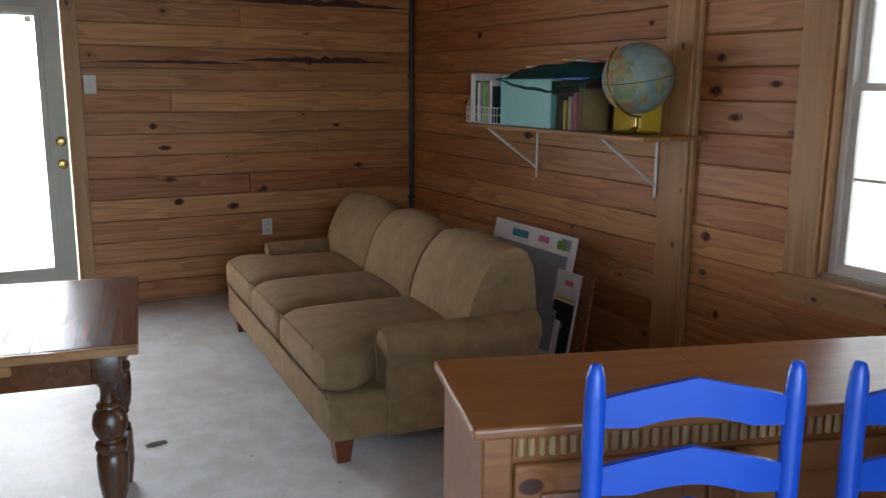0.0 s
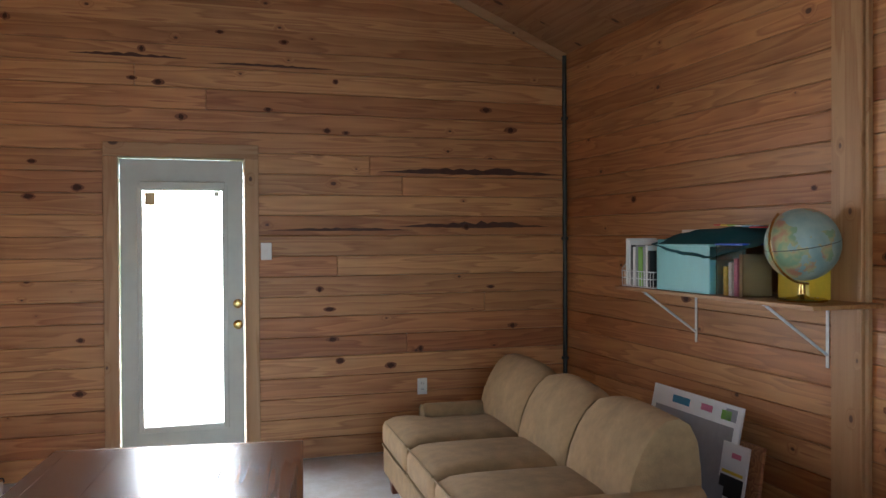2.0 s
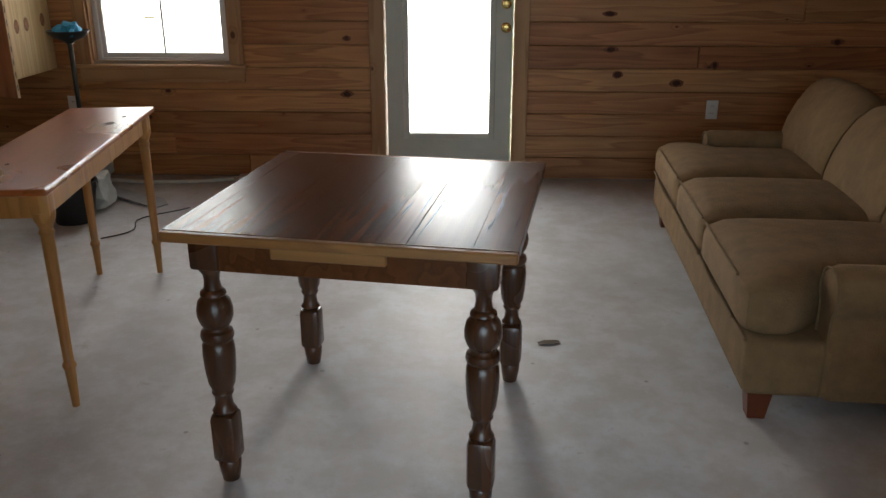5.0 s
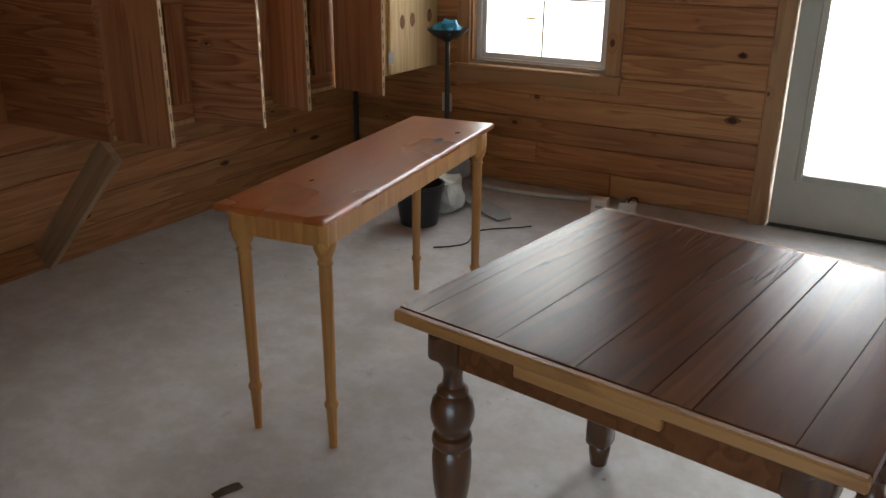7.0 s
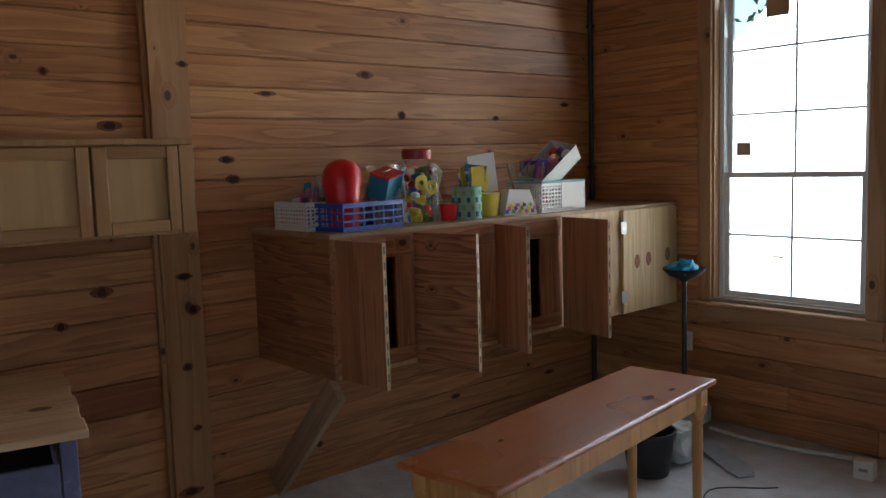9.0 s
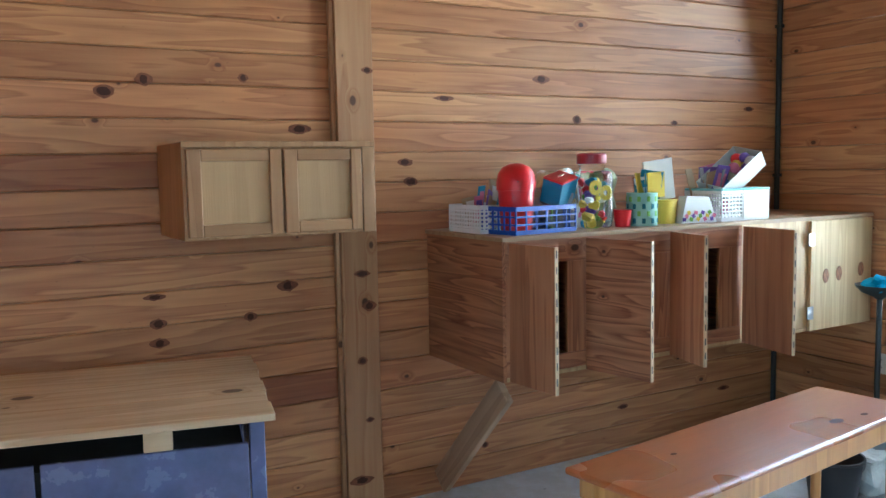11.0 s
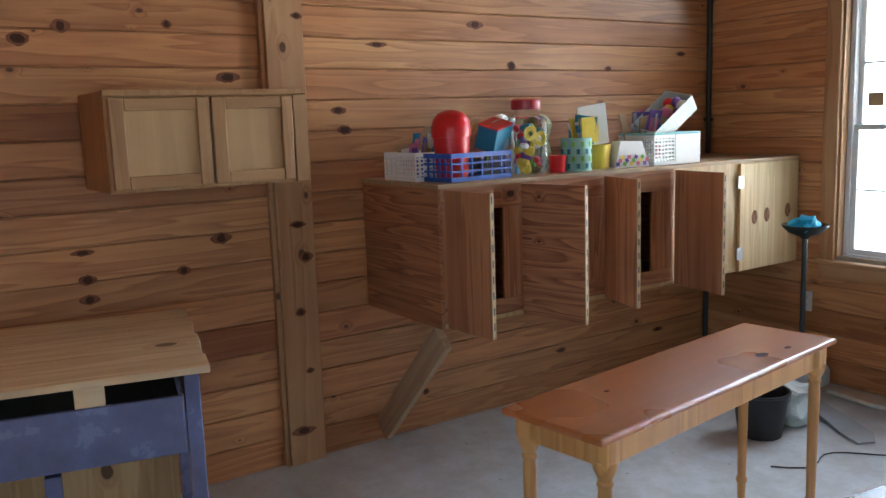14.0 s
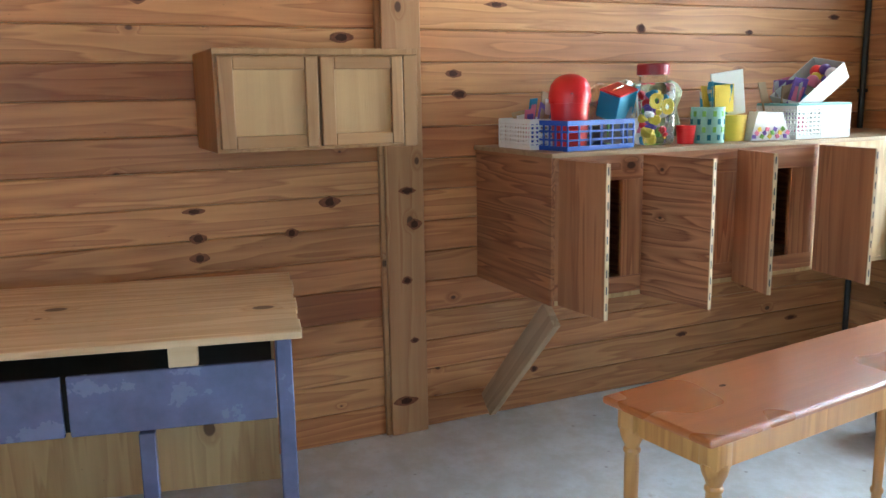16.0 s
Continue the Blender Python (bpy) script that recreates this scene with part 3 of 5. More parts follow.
# ---- open glazed door ----
def glazed_door(at):
    d = tagged(new("door_2"), "white glazed door standing open into the room", "door", kind="structure")
    d.matrix_basis = at
    w, t = 0.80, 0.044
    st = bmesh.new()
    for a in ((0, 0.115, 0.012, 2.05), (w - 0.115, w, 0.012, 2.05), (0.115, w - 0.115, 0.012, 0.26), (0.115, w - 0.115, 1.93, 2.05)):
        span(a[0], a[1], -t / 2, t / 2, a[2], a[3], 0.0, bm=st)
    part("stile_frame", st, WHITE, d)
    for s in (-1, 1):
        bd = bmesh.new()
        y = s * (t / 2 + 0.006)
        for a in ((0.098, 0.135, 0.243, 1.947), (w - 0.135, w - 0.098, 0.243, 1.947), (0.135, w - 0.135, 0.243, 0.28), (0.135, w - 0.135, 1.91, 1.947)):
            span(a[0], a[1], y - 0.006, y + 0.006, a[2], a[3], 0.005, 2, bm=bd)
        part("glazing_bead", bd, VINYL, d)
    g = part("pane", span(0.112, w - 0.112, -0.003, 0.003, 0.257, 1.933, 0), GLASS, d)
    g.visible_shadow = False
    bore = rod((w - 0.06, -t / 2 - 0.001, 0.93), (w - 0.06, t / 2 + 0.001, 0.93), 0.026, 16)
    part("knob_bore", bore, PLATE_DARK, d, "dark empty hole for a knob")
    return d


glazed_door(pose(-0.105, -5.365, 0, 0, 0, 81.4))
trim("trim", span(SD[0] - 0.09, SD[0], YS, YS + T, 0, SD[3]), "white doorway casing", WHITE)
trim("trim", span(SD[1], SD[1] + 0.09, YS, YS + T, 0, SD[3]), "white doorway casing", WHITE)
trim("trim", span(SD[0] - 0.09, SD[1] + 0.09, YS, YS + T, SD[3] + 0.001, SD[3] + 0.09), "white doorway casing", WHITE)

# ---- dining table ----
def dining_table(at):
    t = thing("dining_table", "square dark oak draw-leaf table with turned bulbous legs", "table", at)
    hw, hd, zt = 0.443, 0.441, 0.757
    # end boards run front to back, the planks between them likewise
    edges = (-hw, -0.39, -0.21, -0.04, 0.10, 0.175, 0.335, hw)
    for a, b in zip(edges, edges[1:]):
        gap = 0.0014 if a in (0.10, 0.175) else 0.0003
        part("plank", span(a + gap, b - 0.0003, -hd + 0.022, hd - 0.022, zt - 0.026, zt, 0.0007), WALNUT, t)
    for s in (-1, 1):
        part("edge_strip", span(-hw, hw, min(s * hd, s * (hd - 0.021)), max(s * hd, s * (hd - 0.021)), zt - 0.0275, zt - 0.001, 0.004), WALNUT_EDGE, t, "worn lighter edge")
    part("leaf_lip", span(-0.16, 0.13, -hd + 0.012, -hd + 0.03, zt - 0.058, zt - 0.028, 0.003), WALNUT_EDGE, t, "pale lip of the draw leaf")
    for s in (-1, 1):
        part("apron", span(-0.33, 0.33, s * 0.375 - 0.011, s * 0.375 + 0.011, 0.64, 0.7285, 0.003), WALNUT, t)
        part("apron", span(s * 0.375 - 0.011, s * 0.375 + 0.011, -0.33, 0.33, 0.64, 0.7285, 0.003), WALNUT, t)
    lower = [(0.03, 0.213), (0.04, 0.223), (0.030, 0.236), (0.027, 0.262), (0.036, 0.278), (0.033, 0.286), (0.043, 0.305), (0.049, 0.345), (0.052, 0.395), (0.05, 0.422), (0.043, 0.431)]
    turned = [(0.05, 0.438), (0.053, 0.448), (0.05, 0.460), (0.04, 0.466), (0.039, 0.473), (0.048, 0.483), (0.056, 0.503), (0.057, 0.521), (0.051, 0.546), (0.036, 0.560), (0.041, 0.566), (0.039, 0.573), (0.028, 0.58), (0.024, 0.603), (0.027, 0.622), (0.037, 0.634), (0.04, 0.641)]
    for sx in (-1, 1):
        for sy in (-1, 1):
            lg = bmesh.new()
            lathe([(0.024, 0.0005), (0.030, 0.035), (0.032, 0.062), (0.028, 0.068)], 18, bm=lg)
            box(0.072, 0.072, 0.15, (0, 0, 0.140), 0.017, 2, bm=lg)
            lathe([(r * 0.84, h) for r, h in lower + turned], 22, bm=lg)
            box(0.080, 0.080, 0.088, (0, 0, 0.6845), 0.010, 2, bm=lg)
            part("leg", lg, WALNUT_LEG, t, "turned dark oak leg", at=pose(sx * 0.355, sy * 0.355, 0), smooth=True)
    return t


dining_table(pose(0.293, -2.938, 0, 0, 0, -8.2))


# ---- long side table ----
def long_table(at):
    t = thing("console_table", "long narrow honey-coloured pine table with slender turned legs", "table", at)
    w, l, z = 0.36, 1.33, 0.752
    part("tabletop", span(-w / 2, w / 2, -l / 2, l / 2, z - 0.022, z, 0.008, 2), HONEY, t)
    for x, y, r in ((0.09, 0.30, 0.026), (0.11, 0.44, 0.014), (-0.05, -0.35, 0.010)):
        part("knot", lathe([(r, 0.0), (r * 0.9, 0.0008)], 14), KNOT, t, "dark knot in the tabletop", at=pose(x, y, z - 0.0002) @ Matrix.Diagonal((0.7, 1.3, 1, 1)))
    for s in (-1, 1):
        part("apron", span(s * 0.135 - 0.009, s * 0.135 + 0.009, -l / 2 + 0.06, l / 2 - 0.06, z - 0.105, z - 0.0225, 0.002), HONEY_LEG, t)
        part("apron", span(-0.125, 0.125, s * (l / 2 - 0.07) - 0.009, s * (l / 2 - 0.07) + 0.009, z - 0.105, z - 0.0225, 0.002), HONEY_LEG, t)
        for q in (-1, 1):
            lg = bmesh.new()
            box(0.060, 0.060, 0.075, (0, 0, z - 0.06), 0.010, 2, bm=lg)
            lathe([(0.012, 0.001), (0.017, 0.135), (0.021, 0.143), (0.022, 0.150), (0.020, 0.157), (0.016, 0.163), (0.018, 0.35), (0.020, 0.56), (0.019, 0.592), (0.023, 0.598), (0.023, 0.604), (0.019, 0.610), (0.021, 0.618), (0.031, 0.640), (0.035, 0.658), (0.034, z - 0.085)], 18, bm=lg)
            part("leg", lg, HONEY_LEG, t, at=pose(s * 0.135, q * (l / 2 - 0.07), 0), smooth=True)
    return t


long_table(pose(-0.938, -2.300, 0, 0, 0, 7.4))


# ---- sofa ----
def tube_path(pts, r, n=6, bm=None):
    bm = bm or bmesh.new()
    for a, b in zip(pts, pts[1:]):
        rod(a, b, r, n, bm=bm)
    return bm


def sofa(at):
    """Faces -x in its own frame; its length runs along y."""
    s = thing("sofa", "tan fabric three-seat sofa with rolled arms and a high curved back", "sofa", at)
    L, D = 2.12, 0.96
    part("base", span(0.003, D - 0.06, -L / 2 + 0.03, L / 2 - 0.03, 0.10, 0.29, 0.03, 3), SOFA, s, smooth=True)
    for k in range(3):
        w = (L - 0.36) / 3
        y = -L / 2 + 0.18 + w * (k + 0.5)
        cu = soft_block(0.74, w - 0.008, 0.17, 0.035, 0.055, 10)
        side = k - 1
        if side:
            # the end cushions reach out in front of the arms
            for v in cu.verts:
                f = max(0.0, min(1.0, (-0.13 - v.co.x) / 0.06))
                v.co.y += side * 0.135 * f * max(0.0, v.co.y * side / (w / 2))
        c = part("seat_cushion", cu, SOFA, s, at=pose(0.355, y, 0.365), smooth=True)
        pp = [(-0.365 + 0.0, -w / 2 + 0.02, -0.07), (-0.372, 0, -0.07), (-0.365, w / 2 - 0.02, -0.07)]
        part("piping", tube_path(pp, 0.005), PIPING, c)
        pp = [(-0.36, -w / 2 + 0.03, 0.072), (-0.366, 0, 0.078), (-0.36, w / 2 - 0.03, 0.072)]
        part("piping", tube_path(pp, 0.005), PIPING, c)
    # back: three swelling panels with rolled top
    for k in range(3):
        w = (L - 0.16) / 3
        y = -L / 2 + 0.08 + w * (k + 0.5)
        bm = bmesh.new()
        prof = [(0.63, 0.30), (0.59, 0.40), (0.595, 0.50), (0.62, 0.60), (0.66, 0.69), (0.71, 0.765), (0.765, 0.81), (0.82, 0.815), (0.87, 0.79), (0.905, 0.72), (0.92, 0.60), (0.925, 0.45), (0.92, 0.12)]
        nseg = 16
        rows = []
        for j in range(nseg + 1):
            v = j / nseg * 2 - 1
            outer = 0.25 if (k == 0 and v < 0) or (k == 2 and v > 0) else 1.0
            swell = 1 - outer * 0.06 * abs(v) ** 2.5 - outer * 0.08 * abs(v) ** 14
            rows.append([bm.verts.new((0.78 + (x - 0.78) * (swell if x < 0.78 else 1), v * w / 2, 0.3 + (z - 0.3) * (1 - outer * 0.10 * abs(v) ** 2.2 - outer * 0.02 * abs(v) ** 14))) for x, z in prof])
        for a, b in zip(rows, rows[1:]):
            for i in range(len(prof) - 1):
                bm.faces.new((a[i], b[i], b[i + 1], a[i + 1]))
        bm.faces.new(rows[0])
        bm.faces.new(rows[-1][::-1])
        bc = part("back_cushion", bm, SOFA, s, at=pose(0, y, 0), smooth=True)
        for v in (-1, 1):
            if (k == 0 and v < 0) or (k == 2 and v > 0):
                continue
            edge = [(0.78 + (x - 0.78) * (0.87 if x < 0.78 else 1), v * w / 2, 0.3 + (z - 0.3) * 0.885) for x, z in prof[1:10]]
            part("piping", tube_path(edge, 0.005), PIPING, bc)
    # arms
    for q in (-1, 1):
        bm = bmesh.new()
        arc = [(-0.07, 0.10), (-0.07, 0.37), (-0.078, 0.395), (-0.098, 0.415), (-0.104, 0.45), (-0.092, 0.49), (-0.06, 0.516), (-0.01, 0.525), (0.04, 0.516), (0.075, 0.49), (0.088, 0.45), (0.082, 0.415), (0.066, 0.395), (0.06, 0.37), (0.06, 0.10)]
        xs = (0.0, 0.03, 0.3, 0.55, 0.72, 0.80)
        rows = []
        for i, x in enumerate(xs):
            k = 0.93 if i == 0 else 1.0
            rise = 0.0 if x < 0.3 else 0.015 * (x - 0.3)
            rows.append([bm.verts.new((0.235 + x * 0.84, a * k * 0.85, 0.3 + (z - 0.3) * k + (rise if z > 0.4 else 0))) for a, z in arc])
        for a, b in zip(rows, rows[1:]):
            for i in range(len(arc) - 1):
                bm.faces.new((a[i], a[i + 1], b[i + 1], b[i]))
        bm.faces.new(rows[0])
        bm.faces.new(rows[-1][::-1])
        arm = part("arm", bm, SOFA, s, at=pose(0, q * (L / 2 - 0.088), 0), smooth=True)
        part("piping", tube_path([(0.233, a * 0.81, 0.3 + (z - 0.3) * 0.95) for a, z in arc], 0.005), PIPING, arm)
    part("welt", tube_path([(-0.002, -L / 2 + 0.05, 0.285), (-0.002, L / 2 - 0.05, 0.285)], 0.006), PIPING, s)
    for x in (0.07, 0.86):
        for q in (-1, 1):
            fb = bmesh.new()
            bmesh.ops.create_cone(fb, cap_ends=True, segments=4, radius1=0.038, radius2=0.055, depth=0.10, matrix=Matrix.Translation((0, 0, 0.0505)) @ Matrix.Rotation(radians(45), 4, "Z"))
            part("foot", fb, FOOT, s, "tapered reddish wooden foot", at=pose(x, q * (L / 2 - 0.10), 0))
    return s


sofa(pose(1.455, -1.87, 0, 0, 0, -3.3))


# ---- things leaning behind the sofa ----
def board_game(at, w, h, cols, label, name="picture_board", cat="board"):
    b = thing(name, label, cat, at)
    part("panel", span(-0.006, 0.006, -w / 2, w / 2, 0.0, h, 0.002), PAPER, b)
    for k, (m, y0, y1, z0, z1) in enumerate(cols):
        part("print", span(-0.0075, -0.0062, -w / 2 + y0 * w, -w / 2 + y1 * w, z0 * h, z1 * h, 0), m, b)
    return b


board_game(pose(2.86, -1.88, 0.004, 0, 12, 0), 0.80, 0.68, [(GREY, .06, .94, .08, .84), (GREEN, .1, .2, .88, .95), (PINK, .3, .42, .9, .95), (GREY, .05, .16, .88, .97), (CYAN, .55, .75, .89, .95)], "white printed poster board leaning on the wall behind the sofa")
board_game(pose(2.87, -2.28, 0.004, 0, 10, 0), 0.20, 0.50, [(BLACK, .06, .94, .04, .68), (PINK, .25, .6, .86, .91), (YELLOW, .1, .9, .70, .73), (GREY, .4, .5, .4, .46), (GREEN, .6, .68, .25, .29)], "white framed dark picture leaning behind the sofa", "leaning_picture", "picture")
lean = thing("wood_panel", "thin brown wooden panel leaning on the wall", "panel", pose(2.93, -2.30, 0.004, 0, 8, 0))
part("panel", span(-0.008, 0.008, -0.13, 0.13, 0, 0.51, 0.002), PLY, lean)

# ---- wall shelf and what is on it ----
SH = 1.215
shelf = thing("wall_shelf", "raw board shelf on white metal brackets", "shelf", pose(0, 0, 0))
part("board", span(2.785, XR - 0.003, -2.985, -1.385, SH, SH + 0.019, 0.002), wood("shelf_board", (0.45, 0.25, 0.10), (0.25, 0.1, 0.035), along="y", knot=0.2), shelf)
for y, zb in ((-1.664, 0.92), (-2.668, 0.92)):
    bk = bmesh.new()
    span(XR - 0.006, XR - 0.002, y - 0.01, y + 0.01, zb, SH - 0.0045, 0.001, bm=bk)
    span(2.80, XR - 0.006, y - 0.01, y + 0.01, SH - 0.0045, SH - 0.0005, 0.001, bm=bk)
    rod((2.815, y, SH - 0.006), (XR - 0.008, y, zb + 0.06), 0.007, 8, bm=bk)
    part("bracket", bk, WHITE, shelf, "white metal bracket")
ST = SH + 0.0195

gl = thing("globe", "old world globe with a brass arm and round base", "globe", pose(2.94, -2.745, ST))
part("base", lathe([(0.10, 0.0), (0.105, 0.006), (0.09, 0.013), (0.03, 0.018), (0.014, 0.03), (0.012, 0.085)], 28), BRASS, gl, smooth=True)
ball = bmesh.new()
bmesh.ops.create_uvsphere(ball, u_segments=40, v_segments=24, radius=0.158)
part("ball", ball, GLOBE, gl, at=pose(0, 0, 0.247, 15, 12, 40), smooth=True)
arm = bmesh.new()
pts = [(-0.17 * math.cos(a) * 1.0, 0.03 * math.sin(a), 0.247 + 0.17 * math.sin(a)) for a in [radians(x) for x in range(-92, 60, 12)]]
for a, b in zip(pts, pts[1:]):
    rod(a, b, 0.0055, 8, bm=arm)
part("arm", arm, BRASS, gl)
part("equator", tube_path([(0.159 * math.cos(radians(a)), 0.159 * math.sin(radians(a)), 0.247 + 0.03 * math.cos(radians(a))) for a in range(0, 361, 12)], 0.0015, 4), PLATE_DARK, gl)

bin_ob = thing("storage_bin", "aqua plastic storage bin on the wall shelf", "bin", pose(2.92, -2.02, ST))
sh = bmesh.new()
span(-0.105, -0.10, -0.235, 0.235, 0.002, 0.24, 0.002, bm=sh)
span(0.10, 0.105, -0.235, 0.235, 0.002, 0.24, 0.002, bm=sh)
span(-0.10, 0.10, -0.235, -0.23, 0.002, 0.17, 0.002, bm=sh)
span(-0.10, 0.10, 0.23, 0.235, 0.002, 0.27, 0.002, bm=sh)
span(-0.10, 0.10, -0.23, 0.23, 0.0005, 0.008, 0, bm=sh)
part("shell", sh, AQUA, bin_ob)
part("rim", tube_path([(-0.105, -0.235, 0.24), (-0.105, 0.235, 0.24), (0.105, 0.235, 0.25), (0.105, -0.235, 0.24), (-0.105, -0.235, 0.24)], 0.006), AQUA, bin_ob)


def draped(name, x0, x1, y0, y1, z0, sag, mat, label, cat, seed):
    bm = bmesh.new()
    n, m = 18, 10
    grid = []
    for i in range(n + 1):
        row = []
        for j in range(m + 1):
            u, v = i / n, j / m
            y, x = y0 + (y1 - y0) * u, x0 + (x1 - x0) * v
            z = z0 + 0.05 * math.sin(2.2 * u + 0.4) - sag * max(0, 0.55 - v) * (0.5 + 0.8 * math.sin(math.pi * u)) * 2 + 0.018 * noise.noise(Vector((x * 9 + seed, y * 9, 0)))
            row.append(bm.verts.new((x, y, z)))
        grid.append(row)
    for a, b in zip(grid, grid[1:]):
        for j in range(m):
            bm.faces.new((a[j], a[j + 1], b[j + 1], b[j]))
    bmesh.ops.solidify(bm, geom=bm.faces[:], thickness=0.003)
    t = thing(name, label, cat)
    part("sheet", bm, mat, t, smooth=True)
    return t


mat_t = draped("folded_map", 2.80, 3.10, -2.62, -1.75, ST + 0.275, 0.10, TEAL, "dark teal printed cloth sheet draped over the bin", "cloth", 3)
cols = (RED, YELLOW, GREEN, PAPER, CYAN, RED, YELLOW, RED, GREEN, PAPER, CYAN, RED)
for k in range(12):
    y, x = -2.20 - 0.055 * (k % 6), 2.92 + 0.055 * (k // 6)
    u = (y + 2.62) / 0.87
    zz = ST + 0.275 + 0.05 * math.sin(2.2 * u + 0.4)
    part("print", box(0.05, 0.05, 0.006, (x, y, zz + 0.016), 0.001), cols[k], mat_t)

rack = thing("wire_rack", "white wire desk rack full of magazines and books", "rack", pose(2.92, -1.60, ST))
wr = bmesh.new()
for z in (0.004, 0.05, 0.09):
    tube_path([(-0.11, -0.16, z), (-0.11, 0.17, z), (0.11, 0.17, z), (0.11, -0.16, z), (-0.11, -0.16, z)], 0.0025, bm=wr)
for i in range(12):
    y = -0.16 + 0.03 * i
    rod((-0.11, y, 0.004), (-0.11, y, 0.09), 0.0018, 6, bm=wr)
tube_path([(-0.11, 0.17, 0.02), (-0.09, 0.21, 0.10), (0.0, 0.19, 0.20), (0.11, 0.17, 0.09)], 0.0025, bm=wr)
part("wire", wr, WHITE, rack)
for k, (mm, h) in enumerate(((PAPER, .27), (PAPER, .26), (BLACK, .23), (PAPER, .22), (GREY, .23), (GREEN, .22), (GREEN, .21), (GREY, .22), (PAPER, .23), (BLACK, .2))):
    bk = thing("book", "upright magazine or book in the wire rack", "book", pose(2.92, -1.455 - 0.026 * k, ST + 0.007, 0, 0, (k % 3 - 1) * 1.5), "books in the wire rack")
    part("cover", span(-0.095, 0.095, -0.010, 0.010, 0, h, 0.002), mm, bk)
    part("pages", span(-0.091, 0.0965, -0.007, 0.007, 0.004, h - 0.003, 0), PAPER, bk)
tub = thing("clear_box", "clear plastic box with coloured cards on the shelf", "box", pose(2.92, -2.40, ST))
tb2 = bmesh.new()
for a in ((-0.10, -0.097, -0.10, 0.10), (0.097, 0.10, -0.10, 0.10), (-0.097, 0.097, -0.10, -0.097), (-0.097, 0.097, 0.097, 0.10)):
    span(*a, 0.001, 0.24, 0, bm=tb2)
part("shell", tb2, CLEAR, tub)
part("lid", span(-0.105, 0.105, -0.105, 0.105, 0.241, 0.252, 0.003), BLUEP, tub)
for k, mm in enumerate((TAN, PINK, PAPER, YELLOW)):
    part("card", span(-0.08, 0.08, -0.075 + 0.04 * k, -0.05 + 0.04 * k, 0.002, 0.2 - 0.02 * k, 0.001), mm, tub)
ybox = thing("yellow_box", "pale yellow card box behind the globe", "box", pose(3.04, -2.64, ST))
part("carton", span(-0.06, 0.06, -0.10, 0.10, 0, 0.15, 0.003), YELLOW, ybox)
wpad = thing("paper_pad", "white printed card standing against the wall", "card", pose(3.12, -1.62, ST, 0, 6, 0))
part("card", span(-0.004, 0.004, -0.12, 0.10, 0, 0.33, 0.001), PAPER, wpad)
part("print", span(-0.006, -0.0045, -0.10, 0.08, 0.05, 0.27, 0), DEEPRED, wpad)

# ---- sideboard and blue chairs ----
def sideboard(at):
    """Its front faces -y; the left front corner of the top is the origin."""
    s = thing("sideboard", "stained pine sideboard with a dentil frieze and panelled doors", "sideboard", at)
    W, D, H = 1.55, 0.45, 0.76
    part("top", span(0, W, 0, D, H - 0.028, H, 0.009, 3), SIDEBOARD, s, "scratched glossy pine top")
    part("body", span(0.035, W - 0.035, 0.045, D - 0.01, 0.07, H - 0.029, 0.003), SIDEBOARD_DARK, s)
    part("side_panel", span(0.028, 0.0345, 0.04, D - 0.01, 0.07, H - 0.029, 0.001), SIDEBOARD, s)
    part("corner_post", span(0.028, 0.095, 0.03, 0.0445, 0.06, H - 0.029, 0.006), SIDEBOARD, s)
    part("corner_post", span(W - 0.095, W - 0.028, 0.03, 0.0445, 0.06, H - 0.029, 0.006), SIDEBOARD, s)
    part("frieze", span(0.096, W - 0.096, 0.036, 0.0445, H - 0.085, H - 0.03, 0.001), SIDEBOARD_DARK, s)
    n = 58
    for i in range(n):
        x = 0.10 + (W - 0.2) * (i + 0.5) / n
        part("dentil", span(x - 0.0075, x + 0.0075, 0.026, 0.0358, H - 0.082, H - 0.037, 0.004), DENTIL, s)
    for k in range(3):
        x0 = 0.10 + k * 0.452
        dr = part("door", span(x0, x0 + 0.44, 0.028, 0.0445, 0.10, H - 0.10, 0.003), SIDEBOARD, s)
        fld = box(0.33, 0.02, 0.43, (x0 + 0.22, 0.026, 0.38), 0.009, 2)
        part("panel", fld, SIDEBOARD, dr)
        kb = lathe([(0.008, 0), (0.008, 0.012), (0.016, 0.02), (0.012, 0.03), (0.003, 0.032)], 14)
        kb.transform(Matrix.Rotation(radians(90), 4, "X"))
        part("knob", kb, SIDEBOARD_DARK, dr, at=pose(x0 + 0.40, 0.028, 0.42))
    part("plinth", span(0.03, W - 0.03, 0.03, D - 0.01, 0.0, 0.0695, 0.004), SIDEBOARD_DARK, s)
    return s


sideboard(pose(1.184, -4.338, 0, 0, 0, -17.0))


